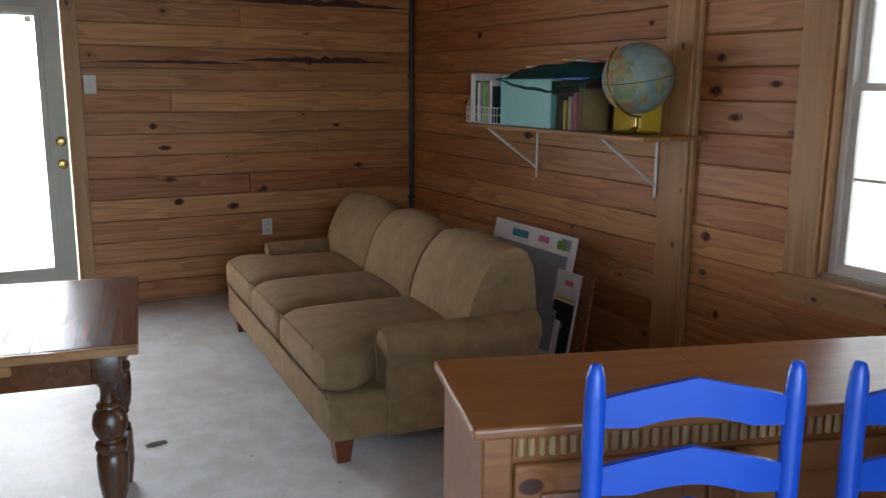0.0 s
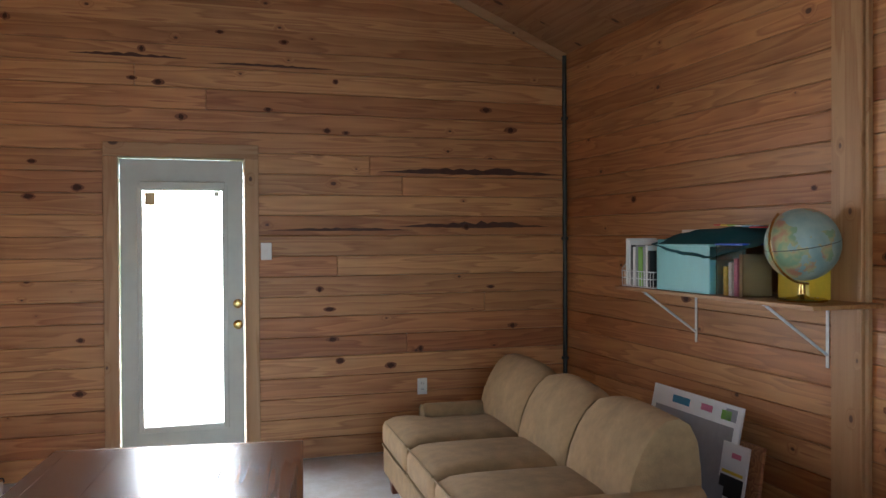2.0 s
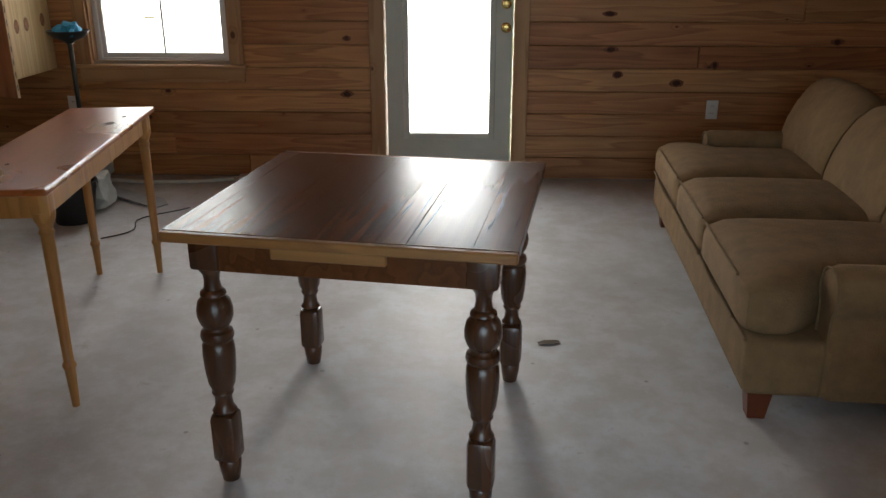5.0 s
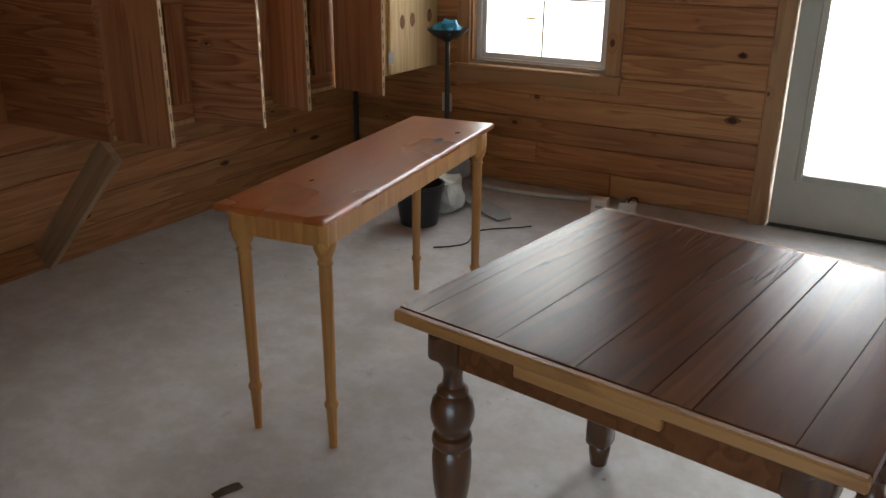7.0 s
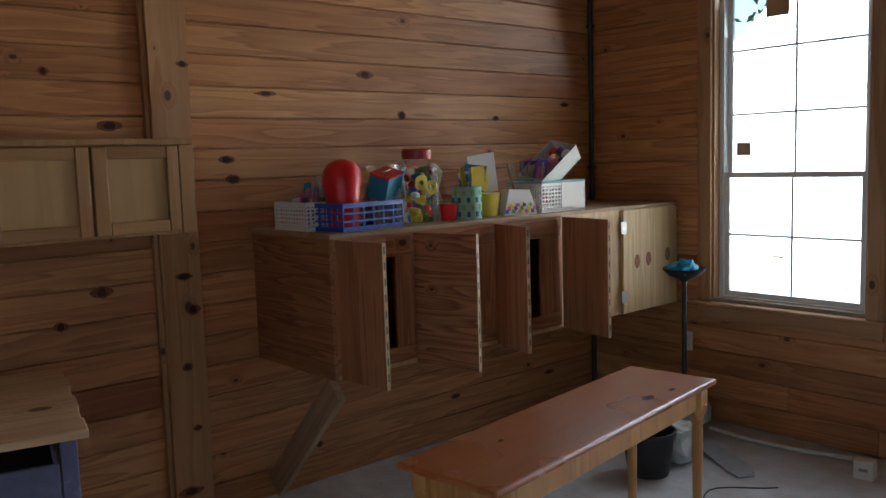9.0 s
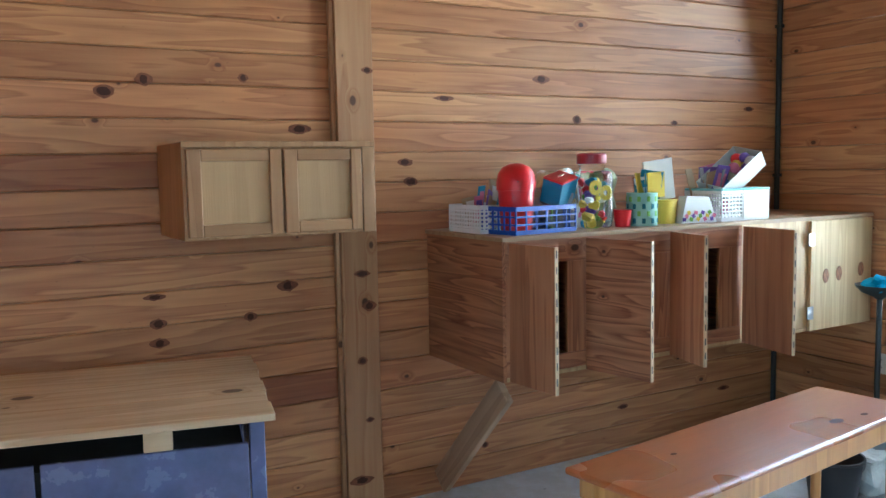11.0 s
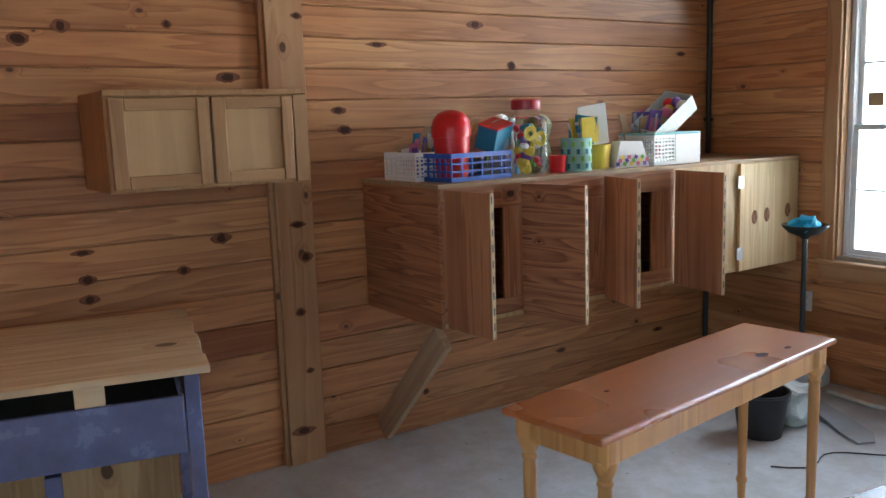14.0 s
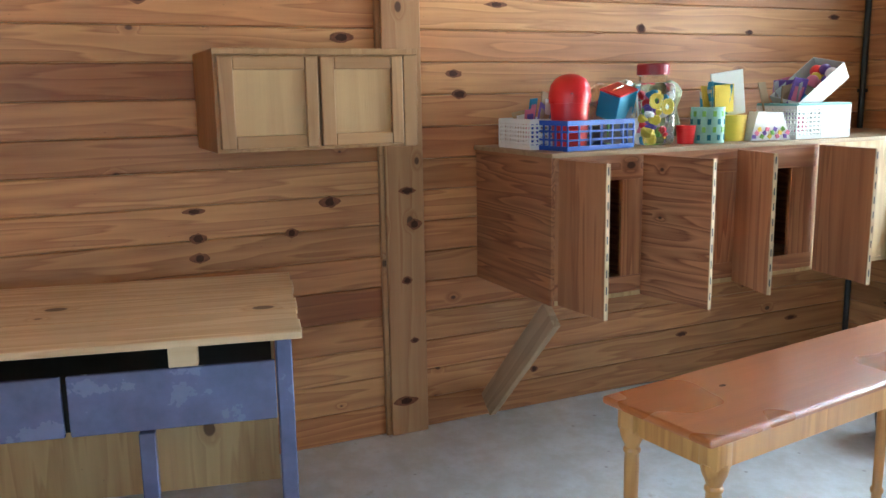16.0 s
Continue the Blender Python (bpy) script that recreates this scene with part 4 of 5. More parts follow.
def ladder_chair(at):
    """Seen from its seat's side: the back stands at y=0 and the seat reaches towards -y."""
    c = thing("ladder_back_chair", "bright blue painted wooden ladder-back chair beside the sideboard", "chair", at, "blue chairs")
    w = 0.395
    for x in (0, w):
        post = bmesh.new()
        lathe([(0.016, 0.0), (0.019, 0.03), (0.021, 0.45), (0.021, 0.86), (0.018, 0.905), (0.012, 0.927), (0.009, 0.93), (0.004, 0.932)], 18, bm=post)
        part("post", post, BLUE, c, at=pose(x, 0, 0), smooth=True)
    for x in (0.0, w):
        part("leg", lathe([(0.015, 0.0), (0.02, 0.04), (0.021, 0.43), (0.012, 0.445)], 16), BLUE, c, at=pose(x, -0.38, 0), smooth=True)
    for z in (0.585, 0.695, 0.835):
        top = [(0.015 + (w - 0.03) * i / 16, z + 0.026 + 0.040 * (1 - abs(i / 8 - 1)) ** 0.9) for i in range(17)]
        bot = [(0.015 + (w - 0.03) * i / 16, z - 0.032 + 0.02 * max(0.0, math.sin(math.pi * (i - 3) / 10)) if 3 <= i <= 13 else z - 0.032) for i in range(17)]
        part("slat", prism(bot + top[::-1], 0.014), BLUE, c)
    part("seat", span(-0.01, w + 0.01, -0.40, -0.021, 0.435, 0.46, 0.01, 2), BLUE, c)
    for z in (0.18, 0.30):
        part("rung", rod((0, -0.38, z), (w, -0.38, z), 0.011, 12), BLUE, c)
        part("rung", rod((0, 0, z + 0.03), (0, -0.38, z + 0.03), 0.010, 12), BLUE, c)
        part("rung", rod((w, 0, z + 0.03), (w, -0.38, z + 0.03), 0.010, 12), BLUE, c)
    return c


chair = ladder_chair(pose(1.348, -4.518, 0, 0, 0, -24.0))
copy_thing(chair, pose(1.815, -4.735, 0, 0, 0, -26.0))

# ---- long plywood wall cabinet ----
CX0, CX1, CY0, CY1, CZ0, CZ1 = XL + 0.002, -2.08, -2.48, -0.02, 0.69, 1.30
cab = thing("wall_cabinet", "long home-made plywood wall cabinet with its doors hanging open", "cabinet")
part("end_panel", span(CX0, CX1, CY0, CY0 + 0.018, CZ0, CZ1 - 0.0185, 0.001), PLY, cab)
part("end_panel", span(CX0, CX1, CY1 - 0.018, CY1, CZ0, CZ1 - 0.0185, 0.001), PLY, cab)
part("top", span(CX0, CX1 + 0.02, CY0 - 0.01, CY1, CZ1 - 0.018, CZ1, 0.001), wood("ply_top", (0.50, 0.36, 0.2), (0.3, 0.18, 0.09), along="y", ring=8), cab)
part("bottom", span(CX0, CX1, CY0 + 0.0185, CY1 - 0.0185, CZ0, CZ0 + 0.018, 0.001), PLY_PALE, cab)
part("back", span(CX0, CX0 + 0.006, CY0 + 0.0185, CY1 - 0.0185, CZ0 + 0.0185, CZ1 - 0.0185, 0), PLY, cab)
for y in (-1.93, -1.38, -0.72):
    part("divider", span(CX0 + 0.007, CX1 - 0.02, y - 0.009, y + 0.009, CZ0 + 0.0185, CZ1 - 0.0185, 0.001), PLY, cab)
HINGES = (-2.445, -2.04, -1.535, -1.045)
OPEN = (85, 79, 104, 99)
WIDTH = (0.28, 0.34, 0.28, 0.34)
# face: boards round two narrow openings
SLOTS = ((-2.40, -2.14), (-1.50, -1.205))
SZ0, SZ1 = 0.778, 1.178
f0, f1 = CX1 - 0.019, CX1 - 0.001
part("face_rail", span(f0, f1, CY0 + 0.0185, -1.05, SZ1 + 0.0005, CZ1 - 0.0185, 0.001), PLY_RAIL, cab)
part("face_rail", span(f0, f1, CY0 + 0.0185, -1.05, CZ0 + 0.0185, SZ0 - 0.0005, 0.001), PLY_RAIL, cab)
for y0, y1 in ((CY0 + 0.0185, SLOTS[0][0]), (SLOTS[0][1], SLOTS[1][0]), (SLOTS[1][1], -1.05)):
    part("face_panel", span(f0, f1 - 0.001, y0, y1, SZ0, SZ1, 0.001), PLY_UP, cab)
part("face_panel", span(f0, f1, -1.0495, CY1 - 0.0185, CZ0 + 0.0185, CZ1 - 0.0185, 0.001), PLY_PALE, cab, "pale plywood face board")
# black sheet over the back stands in for the shade inside the cabinet
part("lining", span(CX0 + 0.008, CX0 + 0.012, CY0 + 0.02, -0.75, CZ0 + 0.02, CZ1 - 0.02, 0), SHADE_BLACK, cab)


def cab_door(y, ang, w, mat, pale=False):
    d = part("door", span(-0.009, 0.009, 0, w - 0.004, CZ0 + 0.004, CZ1 - 0.024, 0.001), mat, cab, "plywood door hanging open" if ang else "closed pale plywood door", at=pose(CX1 + 0.010, y, 0, 0, 0, -ang))
    part("edge", span(-0.0088, 0.0088, w - 0.0038, w, CZ0 + 0.004, CZ1 - 0.024, 0), PLY_EDGE, d, "pale layered plywood edge")
    for i in range(9):
        if ang:
            z = CZ0 + 0.04 + i * 0.063
            part("ply_void", span(-0.003, 0.003, w - 0.0001, w + 0.0006, z, z + 0.03, 0), PLATE_DARK, d)
    for z in (CZ0 + 0.10, CZ1 - 0.12) if pale else ():
        part("hinge", span(0.0092, 0.013, -0.025, 0.025, z - 0.035, z + 0.035, 0.001), STEEL, d, "steel hinge")
    return d


PLY_V = wood("plywood_upright", (0.50, 0.235, 0.105), (0.22, 0.075, 0.03), contrast=0.75, knot=0.3, ring=7, vary=0.3, along="z", knot_size=0.014)
PLY_WILD = wood("plywood_wild", (0.50, 0.225, 0.098), (0.17, 0.052, 0.02), contrast=1.0, knot=0.3, ring=17, vary=0.2, along="y", knot_size=0.018)
for y, a, w in zip(HINGES, OPEN, WIDTH):
    cab_door(y, a, w, PLY_WILD if y == HINGES[1] else PLY_V)
cab_door(-0.545, 0, 0.52, PLY_PALE, True)
for y, z in ((-0.42, 0.98), (-0.31, 0.985), (-0.12, 0.995)):
    eye = lathe([(0.032, 0.0), (0.03, 0.0015)], 14)
    eye.transform(Matrix.Rotation(radians(90), 4, "Y"))
    part("knot", eye, PLY_EYE, cab, "round brown knot", at=pose(CX1 + 0.0192, y, z) @ Matrix.Diagonal((1, 0.8, 1.25, 1)))
br = thing("cabinet_brace", "diagonal grey board bracing the cabinet from the floor", "brace")
own = box(0.12, 0.035, 0.80, (0, 0, 0), 0.003)
part("board", own, wood("brace_board", (0.50, 0.35, 0.21), (0.28, 0.17, 0.09), along="z"), br, at=Matrix.Translation((-2.395, -2.45, 0.36)) @ Matrix.Rotation(radians(44), 4, "Y"))

# ---- craft supplies on the cabinet ----
TOP = CZ1 + 0.001


def basket(at, lx, ly, h, mat, label, slots=6, rows=3):
    """An open plastic basket with slotted sides."""
    b = thing("plastic_basket", label, "basket", at)
    bm = bmesh.new()
    span(-lx / 2, lx / 2, -ly / 2, ly / 2, 0, 0.004, 0.001, bm=bm)
    for (ax, half, other) in (("x", lx / 2, ly / 2), ("y", ly / 2, lx / 2)):
        for s in (-1, 1):
            for i in range(slots + 1):
                u = -half + 2 * half * i / slots
                if ax == "x":
                    span(u - 0.004, u + 0.004, s * other - 0.0025, s * other + 0.0025, 0.003, h, 0, bm=bm)
                else:
                    span(s * other - 0.0025, s * other + 0.0025, u - 0.004, u + 0.004, 0.003, h, 0, bm=bm)
            for j in range(rows + 1):
                z = 0.008 + (h - 0.014) * j / rows
                hh = 0.010 if j in (0, rows) else 0.004
                if ax == "x":
                    span(-half, half, s * other - 0.003, s * other + 0.003, z - hh, z + hh, 0, bm=bm)
                else:
                    span(s * other - 0.003, s * other + 0.003, -half, half, z - hh, z + hh, 0, bm=bm)
    part("frame", bm, mat, b)
    return b


def cards(x, y, z, n, mats, seed, lab, spread=0.1, h=0.16):
    r = random.Random(seed)
    for k in range(n):
        t = thing("craft_card", lab, "craft supply", pose(x + r.uniform(-spread, spread) * 0.6, y + r.uniform(-spread, spread), z, r.uniform(-14, 14), r.uniform(-14, 14), r.uniform(40, 140)), "craft supplies")
        w, hh = r.uniform(0.05, 0.11), r.uniform(h * 0.6, h)
        part("sheet", span(-w / 2, w / 2, -0.003, 0.003, 0, hh, 0.001), r.choice(mats), t)
        part("print", span(-w * 0.3, w * 0.35, -0.0045, 0.0045, hh * 0.5, hh * 0.85, 0), r.choice(mats), t)


FX = -2.20
basket(pose(FX - 0.22, -2.32, TOP), 0.26, 0.26, 0.12, WHITE, "white plastic basket holding craft papers", 12, 6)
cards(FX - 0.23, -2.31, TOP + 0.04, 9, (PAPER, PINK, TAN, CYAN, PURPLE), 5, "coloured paper card standing in the white basket", 0.09, 0.2)
basket(pose(FX - 0.05, -2.22, TOP, 0, 0, 8), 0.22, 0.36, 0.115, BLUEP, "blue plastic basket on the cabinet top", 6, 3)
cup = thing("red_canister", "red plastic canister with a domed flip lid", "canister", pose(FX - 0.06, -2.28, TOP + 0.006))
part("body", lathe([(0.07, 0), (0.08, 0.17), (0.081, 0.18)], 28), RED, cup, smooth=True)
part("lid", lathe([(0.087, 0.1805), (0.087, 0.215), (0.080, 0.252), (0.06, 0.28), (0.03, 0.294), (0.004, 0.298)], 28), RED, cup, "domed red lid", smooth=True)
part("flap", span(0.045, 0.078, -0.045, 0.045, 0.215, 0.222, 0.002), DEEPRED, cup)
blu = thing("blue_card_box", "tilted blue card box with a red edge", "box", pose(FX - 0.07, -2.05, TOP + 0.13, 12, 18, 25))
part("carton", span(-0.05, 0.05, -0.07, 0.07, 0, 0.11, 0.003), CYAN, blu)
part("edge", span(-0.051, 0.051, -0.071, 0.071, 0.1105, 0.118, 0.001), RED, blu)
cards(FX - 0.10, -2.02, TOP + 0.01, 9, (PAPER, GREEN, GREY, FOIL, TAN), 8, "paper craft supply lying among the baskets", 0.10, 0.26)

jar = thing("plastic_jar", "large clear plastic jar of craft shapes with a dark red lid", "jar", pose(FX - 0.02, -1.89, TOP))
jb = bmesh.new()
box(0.15, 0.15, 0.26, (0, 0, 0.133), 0.025, 3, bm=jb)
part("shell", jb, CLEAR, jar, "clear plastic body", smooth=True).visible_shadow = False
part("lid", lathe([(0.066, 0.295), (0.068, 0.30), (0.068, 0.335), (0.062, 0.342), (0.01, 0.343)], 28), DEEPRED, jar, "ribbed dark red screw lid", smooth=False)
part("neck", lathe([(0.058, 0.264), (0.06, 0.294)], 24), CLEAR, jar)
r_ = random.Random(4)
for k in range(46):
    sz = r_.uniform(0.012, 0.026)
    own = bmesh.new()
    bmesh.ops.create_icosphere(own, subdivisions=1, radius=sz)
    own.transform(Matrix.Diagonal((1, 1, r_.uniform(0.3, 1), 1)))
    part("craft_shape", own, r_.choice((YELLOW, RED, PINK, PAPER, GREEN, PURPLE, CYAN, YELLOW)), jar,
         at=pose(r_.uniform(-0.045, 0.045), r_.uniform(-0.045, 0.045), 0.03 + 0.19 * k / 46 ** 1.0, r_.uniform(0, 180), r_.uniform(0, 180), 0), smooth=True)
mask = bmesh.new()
for s in (-1, 1):
    for i in range(14):
        a = 2 * math.pi * i / 14
        box(0.006, 0.02, 0.02, (0.058, s * 0.028 + 0.023 * math.cos(a), 0.175 - s * 0.012 + 0.023 * math.sin(a)), 0.002, bm=mask)
part("yellow_mask", mask, YELLOW, jar, "yellow foam shape with two holes")

rc = thing("red_cup", "small red plastic cup", "cup", pose(FX, -1.72, TOP))
part("body", lathe([(0.035, 0), (0.043, 0.075), (0.044, 0.08)], 20), RED, rc, smooth=True)
can = thing("patterned_can", "mint green patterned tin holding cards", "tin", pose(FX, -1.60, TOP))
part("body", lathe([(0.072, 0), (0.072, 0.15), (0.074, 0.155)], 28), MINT, can, smooth=True)
for i in range(10):
    for j in range(4):
        a = 2 * math.pi * (i + 0.5 * (j % 2)) / 10
        part("leaf_print", box(0.004, 0.016, 0.024, (0, 0, 0), 0.001), GREEN if j % 2 else TEAL, can, at=pose(0.072 * math.cos(a), 0.072 * math.sin(a), 0.025 + 0.034 * j, 0, 0, math.degrees(a)))
cards(FX - 0.02, -1.58, TOP + 0.13, 6, (YELLOW, CYAN, YELLOW, PAPER), 12, "yellow and blue cards standing in the tin", 0.06, 0.14)
ycan = thing("yellow_basket", "small yellow plastic tub", "tub", pose(FX - 0.05, -1.42, TOP))
part("body", lathe([(0.062, 0), (0.07, 0.11), (0.072, 0.115)], 24), YELLOW, ycan, smooth=True)
env = thing("white_envelope", "white paper sheet standing among the tubs", "paper", pose(FX - 0.08, -1.40, TOP + 0.112, 4, -8, 70))
part("sheet", span(-0.075, 0.075, -0.004, 0.004, 0, 0.20, 0.001), PAPER, env)
fold = thing("flower_card", "folded white card printed with small flowers", "card", pose(FX + 0.02, -1.27, TOP, 0, 0, 78))
part("sheet", prism([(-0.10, 0.0), (0.10, 0.0), (0.055, 0.125), (-0.07, 0.13)], 0.07), PAPER, fold)
for i in range(14):
    part("flower_print", box(0.020, 0.003, 0.018, (0, 0, 0), 0.001), (PURPLE, PINK, YELLOW, GREEN)[i % 4], fold, at=pose(-0.085 + 0.013 * i, -0.0362, 0.018 + 0.016 * (i % 3), 0, (i * 37) % 90, 0))
wb = basket(pose(FX - 0.05, -0.97, TOP), 0.24, 0.34, 0.15, WHITE, "white plastic basket with a paper label", 14, 7)
part("paper_label", span(0.124, 0.126, -0.02, 0.16, 0.005, 0.15, 0), PAPER, wb)
part("rim", tube_path([(0.12, -0.17, 0.155), (0.12, 0.17, 0.155), (-0.12, 0.17, 0.155), (-0.12, -0.17, 0.155), (0.12, -0.17, 0.155)], 0.007), AQUA, wb)
tray = thing("clear_tray", "clear plastic tray of toys tipped up in the basket", "tray", pose(FX - 0.05, -0.92, TOP + 0.20, 38, 10, 0))
ty = bmesh.new()
span(-0.09, 0.09, -0.15, 0.15, 0, 0.004, 0, bm=ty)
for a in ((-0.09, -0.087, -0.15, 0.15), (0.087, 0.09, -0.15, 0.15), (-0.087, 0.087, -0.15, -0.147), (-0.087, 0.087, 0.147, 0.15)):
    span(*a, 0.004, 0.09, 0, bm=ty)
part("shell", ty, CHALK, tray)
for k in range(14):
    own = bmesh.new()
    bmesh.ops.create_icosphere(own, subdivisions=2, radius=r_.uniform(0.015, 0.032))
    part("toy", own, (YELLOW, PINK, CYAN, PAPER, RED, PURPLE)[k % 6], tray, at=pose(r_.uniform(-0.06, 0.06), r_.uniform(-0.11, 0.11), r_.uniform(0.03, 0.08)), smooth=True)
cards(FX - 0.10, -1.05, TOP + 0.02, 10, (GREY, TAN, PAPER, PINK, PURPLE), 21, "bagged craft paper standing in the white basket", 0.12, 0.27)
bag = thing("foil_bag", "crumpled silver foil bag behind the baskets", "bag", pose(FX - 0.18, -1.98, TOP))
own = soft_block(0.16, 0.26, 0.24, 0.03, 0.06, 8, (0, 0, 0.12))
for v in own.verts:
    v.co += 0.03 * noise.noise_vector(v.co * 14)
    v.co.z = max(0, v.co.z)
part("bag", own, FOIL, bag)
bag2 = thing("paper_bag", "crumpled olive and cream patterned gift bag", "bag", pose(FX - 0.20, -1.72, TOP, 0, 0, 10))
own = soft_block(0.12, 0.22, 0.25, 0.02, 0.04, 8, (0, 0, 0.125))
for v in own.verts:
    v.co += 0.02 * noise.noise_vector(v.co * 12)
    v.co.z = max(0, v.co.z)
part("bag", own, FOIL_BAG, bag2)

# ---- small oak wall cabinet ----
oc = thing("small_wall_cabinet", "small unfinished oak wall cabinet with two panelled doors", "cabinet")
OX0, OX1, OY0, OY1, OZ0, OZ1 = XL + 0.042, -2.27, -3.71, -2.966, 1.343, 1.698
part("carcass", span(OX0, OX1, OY0, OY1, OZ0, OZ1, 0.002), OAK, oc)
part("rail", span(OX1 + 0.0005, OX1 + 0.018, OY0 - 0.004, OY1 + 0.004, OZ1 - 0.02, OZ1 + 0.002, 0.002), OAK, oc)
part("stile", span(OX1 + 0.0005, OX1 + 0.016, OY1 - 0.05, OY1 + 0.002, OZ0, OZ1 - 0.021, 0.002), OAK, oc)
OAK_PANEL = wood("oak_panel", (0.47, 0.30, 0.135), (0.33, 0.18, 0.07), along="z", ring=4, vary=0.1, contrast=0.4)
OAK_RAIL = wood("oak_rail", (0.40, 0.225, 0.095), (0.25, 0.115, 0.04), ring=7, vary=0.2, along="y", rough=0.45)
ym = (OY0 + OY1) / 2 - 0.005
for y0, y1, tilt in ((OY0 + 0.012, ym - 0.006, 0.0), (ym + 0.004, OY1 - 0.058, 0.003)):
    z0, z1 = OZ0 + 0.012, OZ1 - 0.026
    dd = part("door", span(OX1 + 0.001, OX1 + 0.009, y0 + 0.03, y1 - 0.03, z0 + 0.03, z1 - 0.03, 0.001), OAK_PANEL, oc, "flat pale oak door panel in a frame")
    for a, b in ((y0, y0 + 0.052), (y1 - 0.045, y1)):
        part("stile", span(OX1 + 0.0005, OX1 + 0.023 + tilt, a, b, z0, z1, 0.004, 2), OAK, dd)
    for a, b in ((z0, z0 + 0.045), (z1 - 0.045, z1)):
        part("rail", span(OX1 + 0.0005, OX1 + 0.021 + tilt, y0 + 0.0523, y1 - 0.0453, a, b, 0.004, 2), OAK_RAIL, dd)
# black strip painted in for the shade between door and stile
part("gap", span(OX1 + 0.0005, OX1 + 0.002, OY1 - 0.057, OY1 - 0.051, OZ0 + 0.02, OZ1 - 0.03, 0), SHADE_BLACK, oc)

# ---- old desk with a raw plank top ----
def desk(at):
    """Right front corner of the top is the origin; it reaches towards -x (left) and +y (back)."""
    d = thing("old_desk", "old dark lacquered desk frame with a raw pine plank top", "desk", at)
    W, D, H = 1.35, 0.84, 0.88
    n = 6
    for i in range(n):
        y0 = D * i / n
        part("top_plank", span(-W, 0.0 - (0.006 if i % 2 else 0), y0 + 0.001, D * (i + 1) / n - 0.001, H - 0.022, H - (0.001 if i % 2 else 0), 0.002), PINE_TOP, d)
    for x in (-0.075, -W + 0.02):
        for y in (0.03, D - 0.09):
            part("leg", span(x, x + 0.045, y, y + 0.045, 0.0, H - 0.0225, 0.003), OLDBLUE, d)
    part("leg", span(-0.47, -0.425, 0.05, 0.085, 0.0, 0.60, 0.003), OLDBLUE, d)
    part("drawer_front", span(-0.64, -0.08, 0.018, 0.034, H - 0.26, H - 0.085, 0.003), OLDBLUE, d, "worn purple-black drawer front")
    part("drawer_front", span(-1.24, -0.655, 0.018, 0.034, H - 0.26, H - 0.085, 0.003), OLDBLUE, d, "worn purple-black drawer front")
    # the shade behind the drawer fronts is this block's black colour
    part("drawer_shade_box", span(-1.24, -0.09, 0.0345, D - 0.1, H - 0.25, H - 0.11, 0), SHADE_BLACK, d)
    part("cleat", span(-0.37, -0.29, 0.02, 0.06, H - 0.0835, H - 0.0225, 0.002), PINE_TOP, d)
    part("side_rail", span(-0.06, -0.045, 0.076, D - 0.091, H - 0.26, H - 0.06, 0.002), OLDBLUE, d)
    part("back_panel", span(-W + 0.03, -0.08, D - 0.03, D - 0.02, 0.06, H - 0.03, 0.001), PLY_PALE, d, "pale plywood back panel")
    return d


desk(pose(-1.560, -3.632, 0, 0, 0, 90 - 12.6))

# ---- corner clutter ----
fan = thing("ceiling_fan", "dismantled dark ceiling fan standing upside down on the floor", "fan", pose(-1.80, -0.35, 0))
part("hub", lathe([(0.06, 0.0005), (0.075, 0.01), (0.08, 0.07), (0.06, 0.095)], 24), IRON, fan, smooth=True)
part("motor", lathe([(0.05, 0.092), (0.125, 0.096), (0.145, 0.11), (0.145, 0.175), (0.13, 0.20), (0.07, 0.215), (0.02, 0.225)], 32), PEWTER, fan, "grey metal motor housing", smooth=True)
for a in range(0, 360, 45):
    part("vent", box(0.035, 0.010, 0.003, (0, 0, 0), 0.001), BLACK, fan, at=pose(0.098 * math.cos(radians(a)), 0.098 * math.sin(radians(a)), 0.2095, 0, 18, a))
part("pole", lathe([(0.014, 0.21), (0.014, 0.90)], 14), IRON, fan, smooth=True)
part("canopy", lathe([(0.018, 0.88), (0.03, 0.892), (0.085, 0.915), (0.115, 0.945), (0.118, 0.955), (0.11, 0.953), (0.085, 0.928), (0.02, 0.91)], 28), IRON, fan, smooth=True)
for ang in (-29, -120):
    bl = prism([(0.09, -0.045), (0.56, -0.075), (0.66, -0.02), (0.66, 0.065), (0.56, 0.075), (0.09, 0.045)], 0.007)
    bl.transform(Matrix.Rotation(radians(90), 4, "X"))
    part("blade", bl, PEWTER if ang > -90 else BLACK, fan, "flat grey fan blade", at=pose(0, 0, 0.034, 0, 2.2, ang))
rag = thing("blue_rag", "crumpled bright blue cloth lying in the fan canopy", "cloth", pose(-1.79, -0.36, 0.935))
own = bmesh.new()
bmesh.ops.create_icosphere(own, subdivisions=3, radius=0.075)
for v in own.verts:
    v.co *= 1 + 0.5 * noise.noise(v.co * 22)
    v.co.z = max(-0.012, v.co.z * 0.9)
part("cloth", own, CYANCLOTH, rag)
pail = thing("black_bucket", "black plastic bucket on the floor", "bucket", pose(-1.62, -0.95, 0))
part("shell", lathe([(0.10, 0), (0.13, 0.21), (0.138, 0.215), (0.138, 0.225), (0.128, 0.225), (0.098, 0.015), (0.01, 0.012)], 26), BLACK, pail, smooth=True)
part("handle", tube_path([(0.134 * math.cos(radians(a)), 0.04, 0.22 - 0.10 * math.sin(radians(a))) for a in range(0, 181, 15)], 0.004), STEEL, pail)
sack = thing("plastic_bag", "crumpled pale plastic bag on the floor", "bag", pose(-1.66, -0.68, 0))
own = soft_block(0.26, 0.22, 0.16, 0.03, 0.05, 9, (0, 0, 0.08))
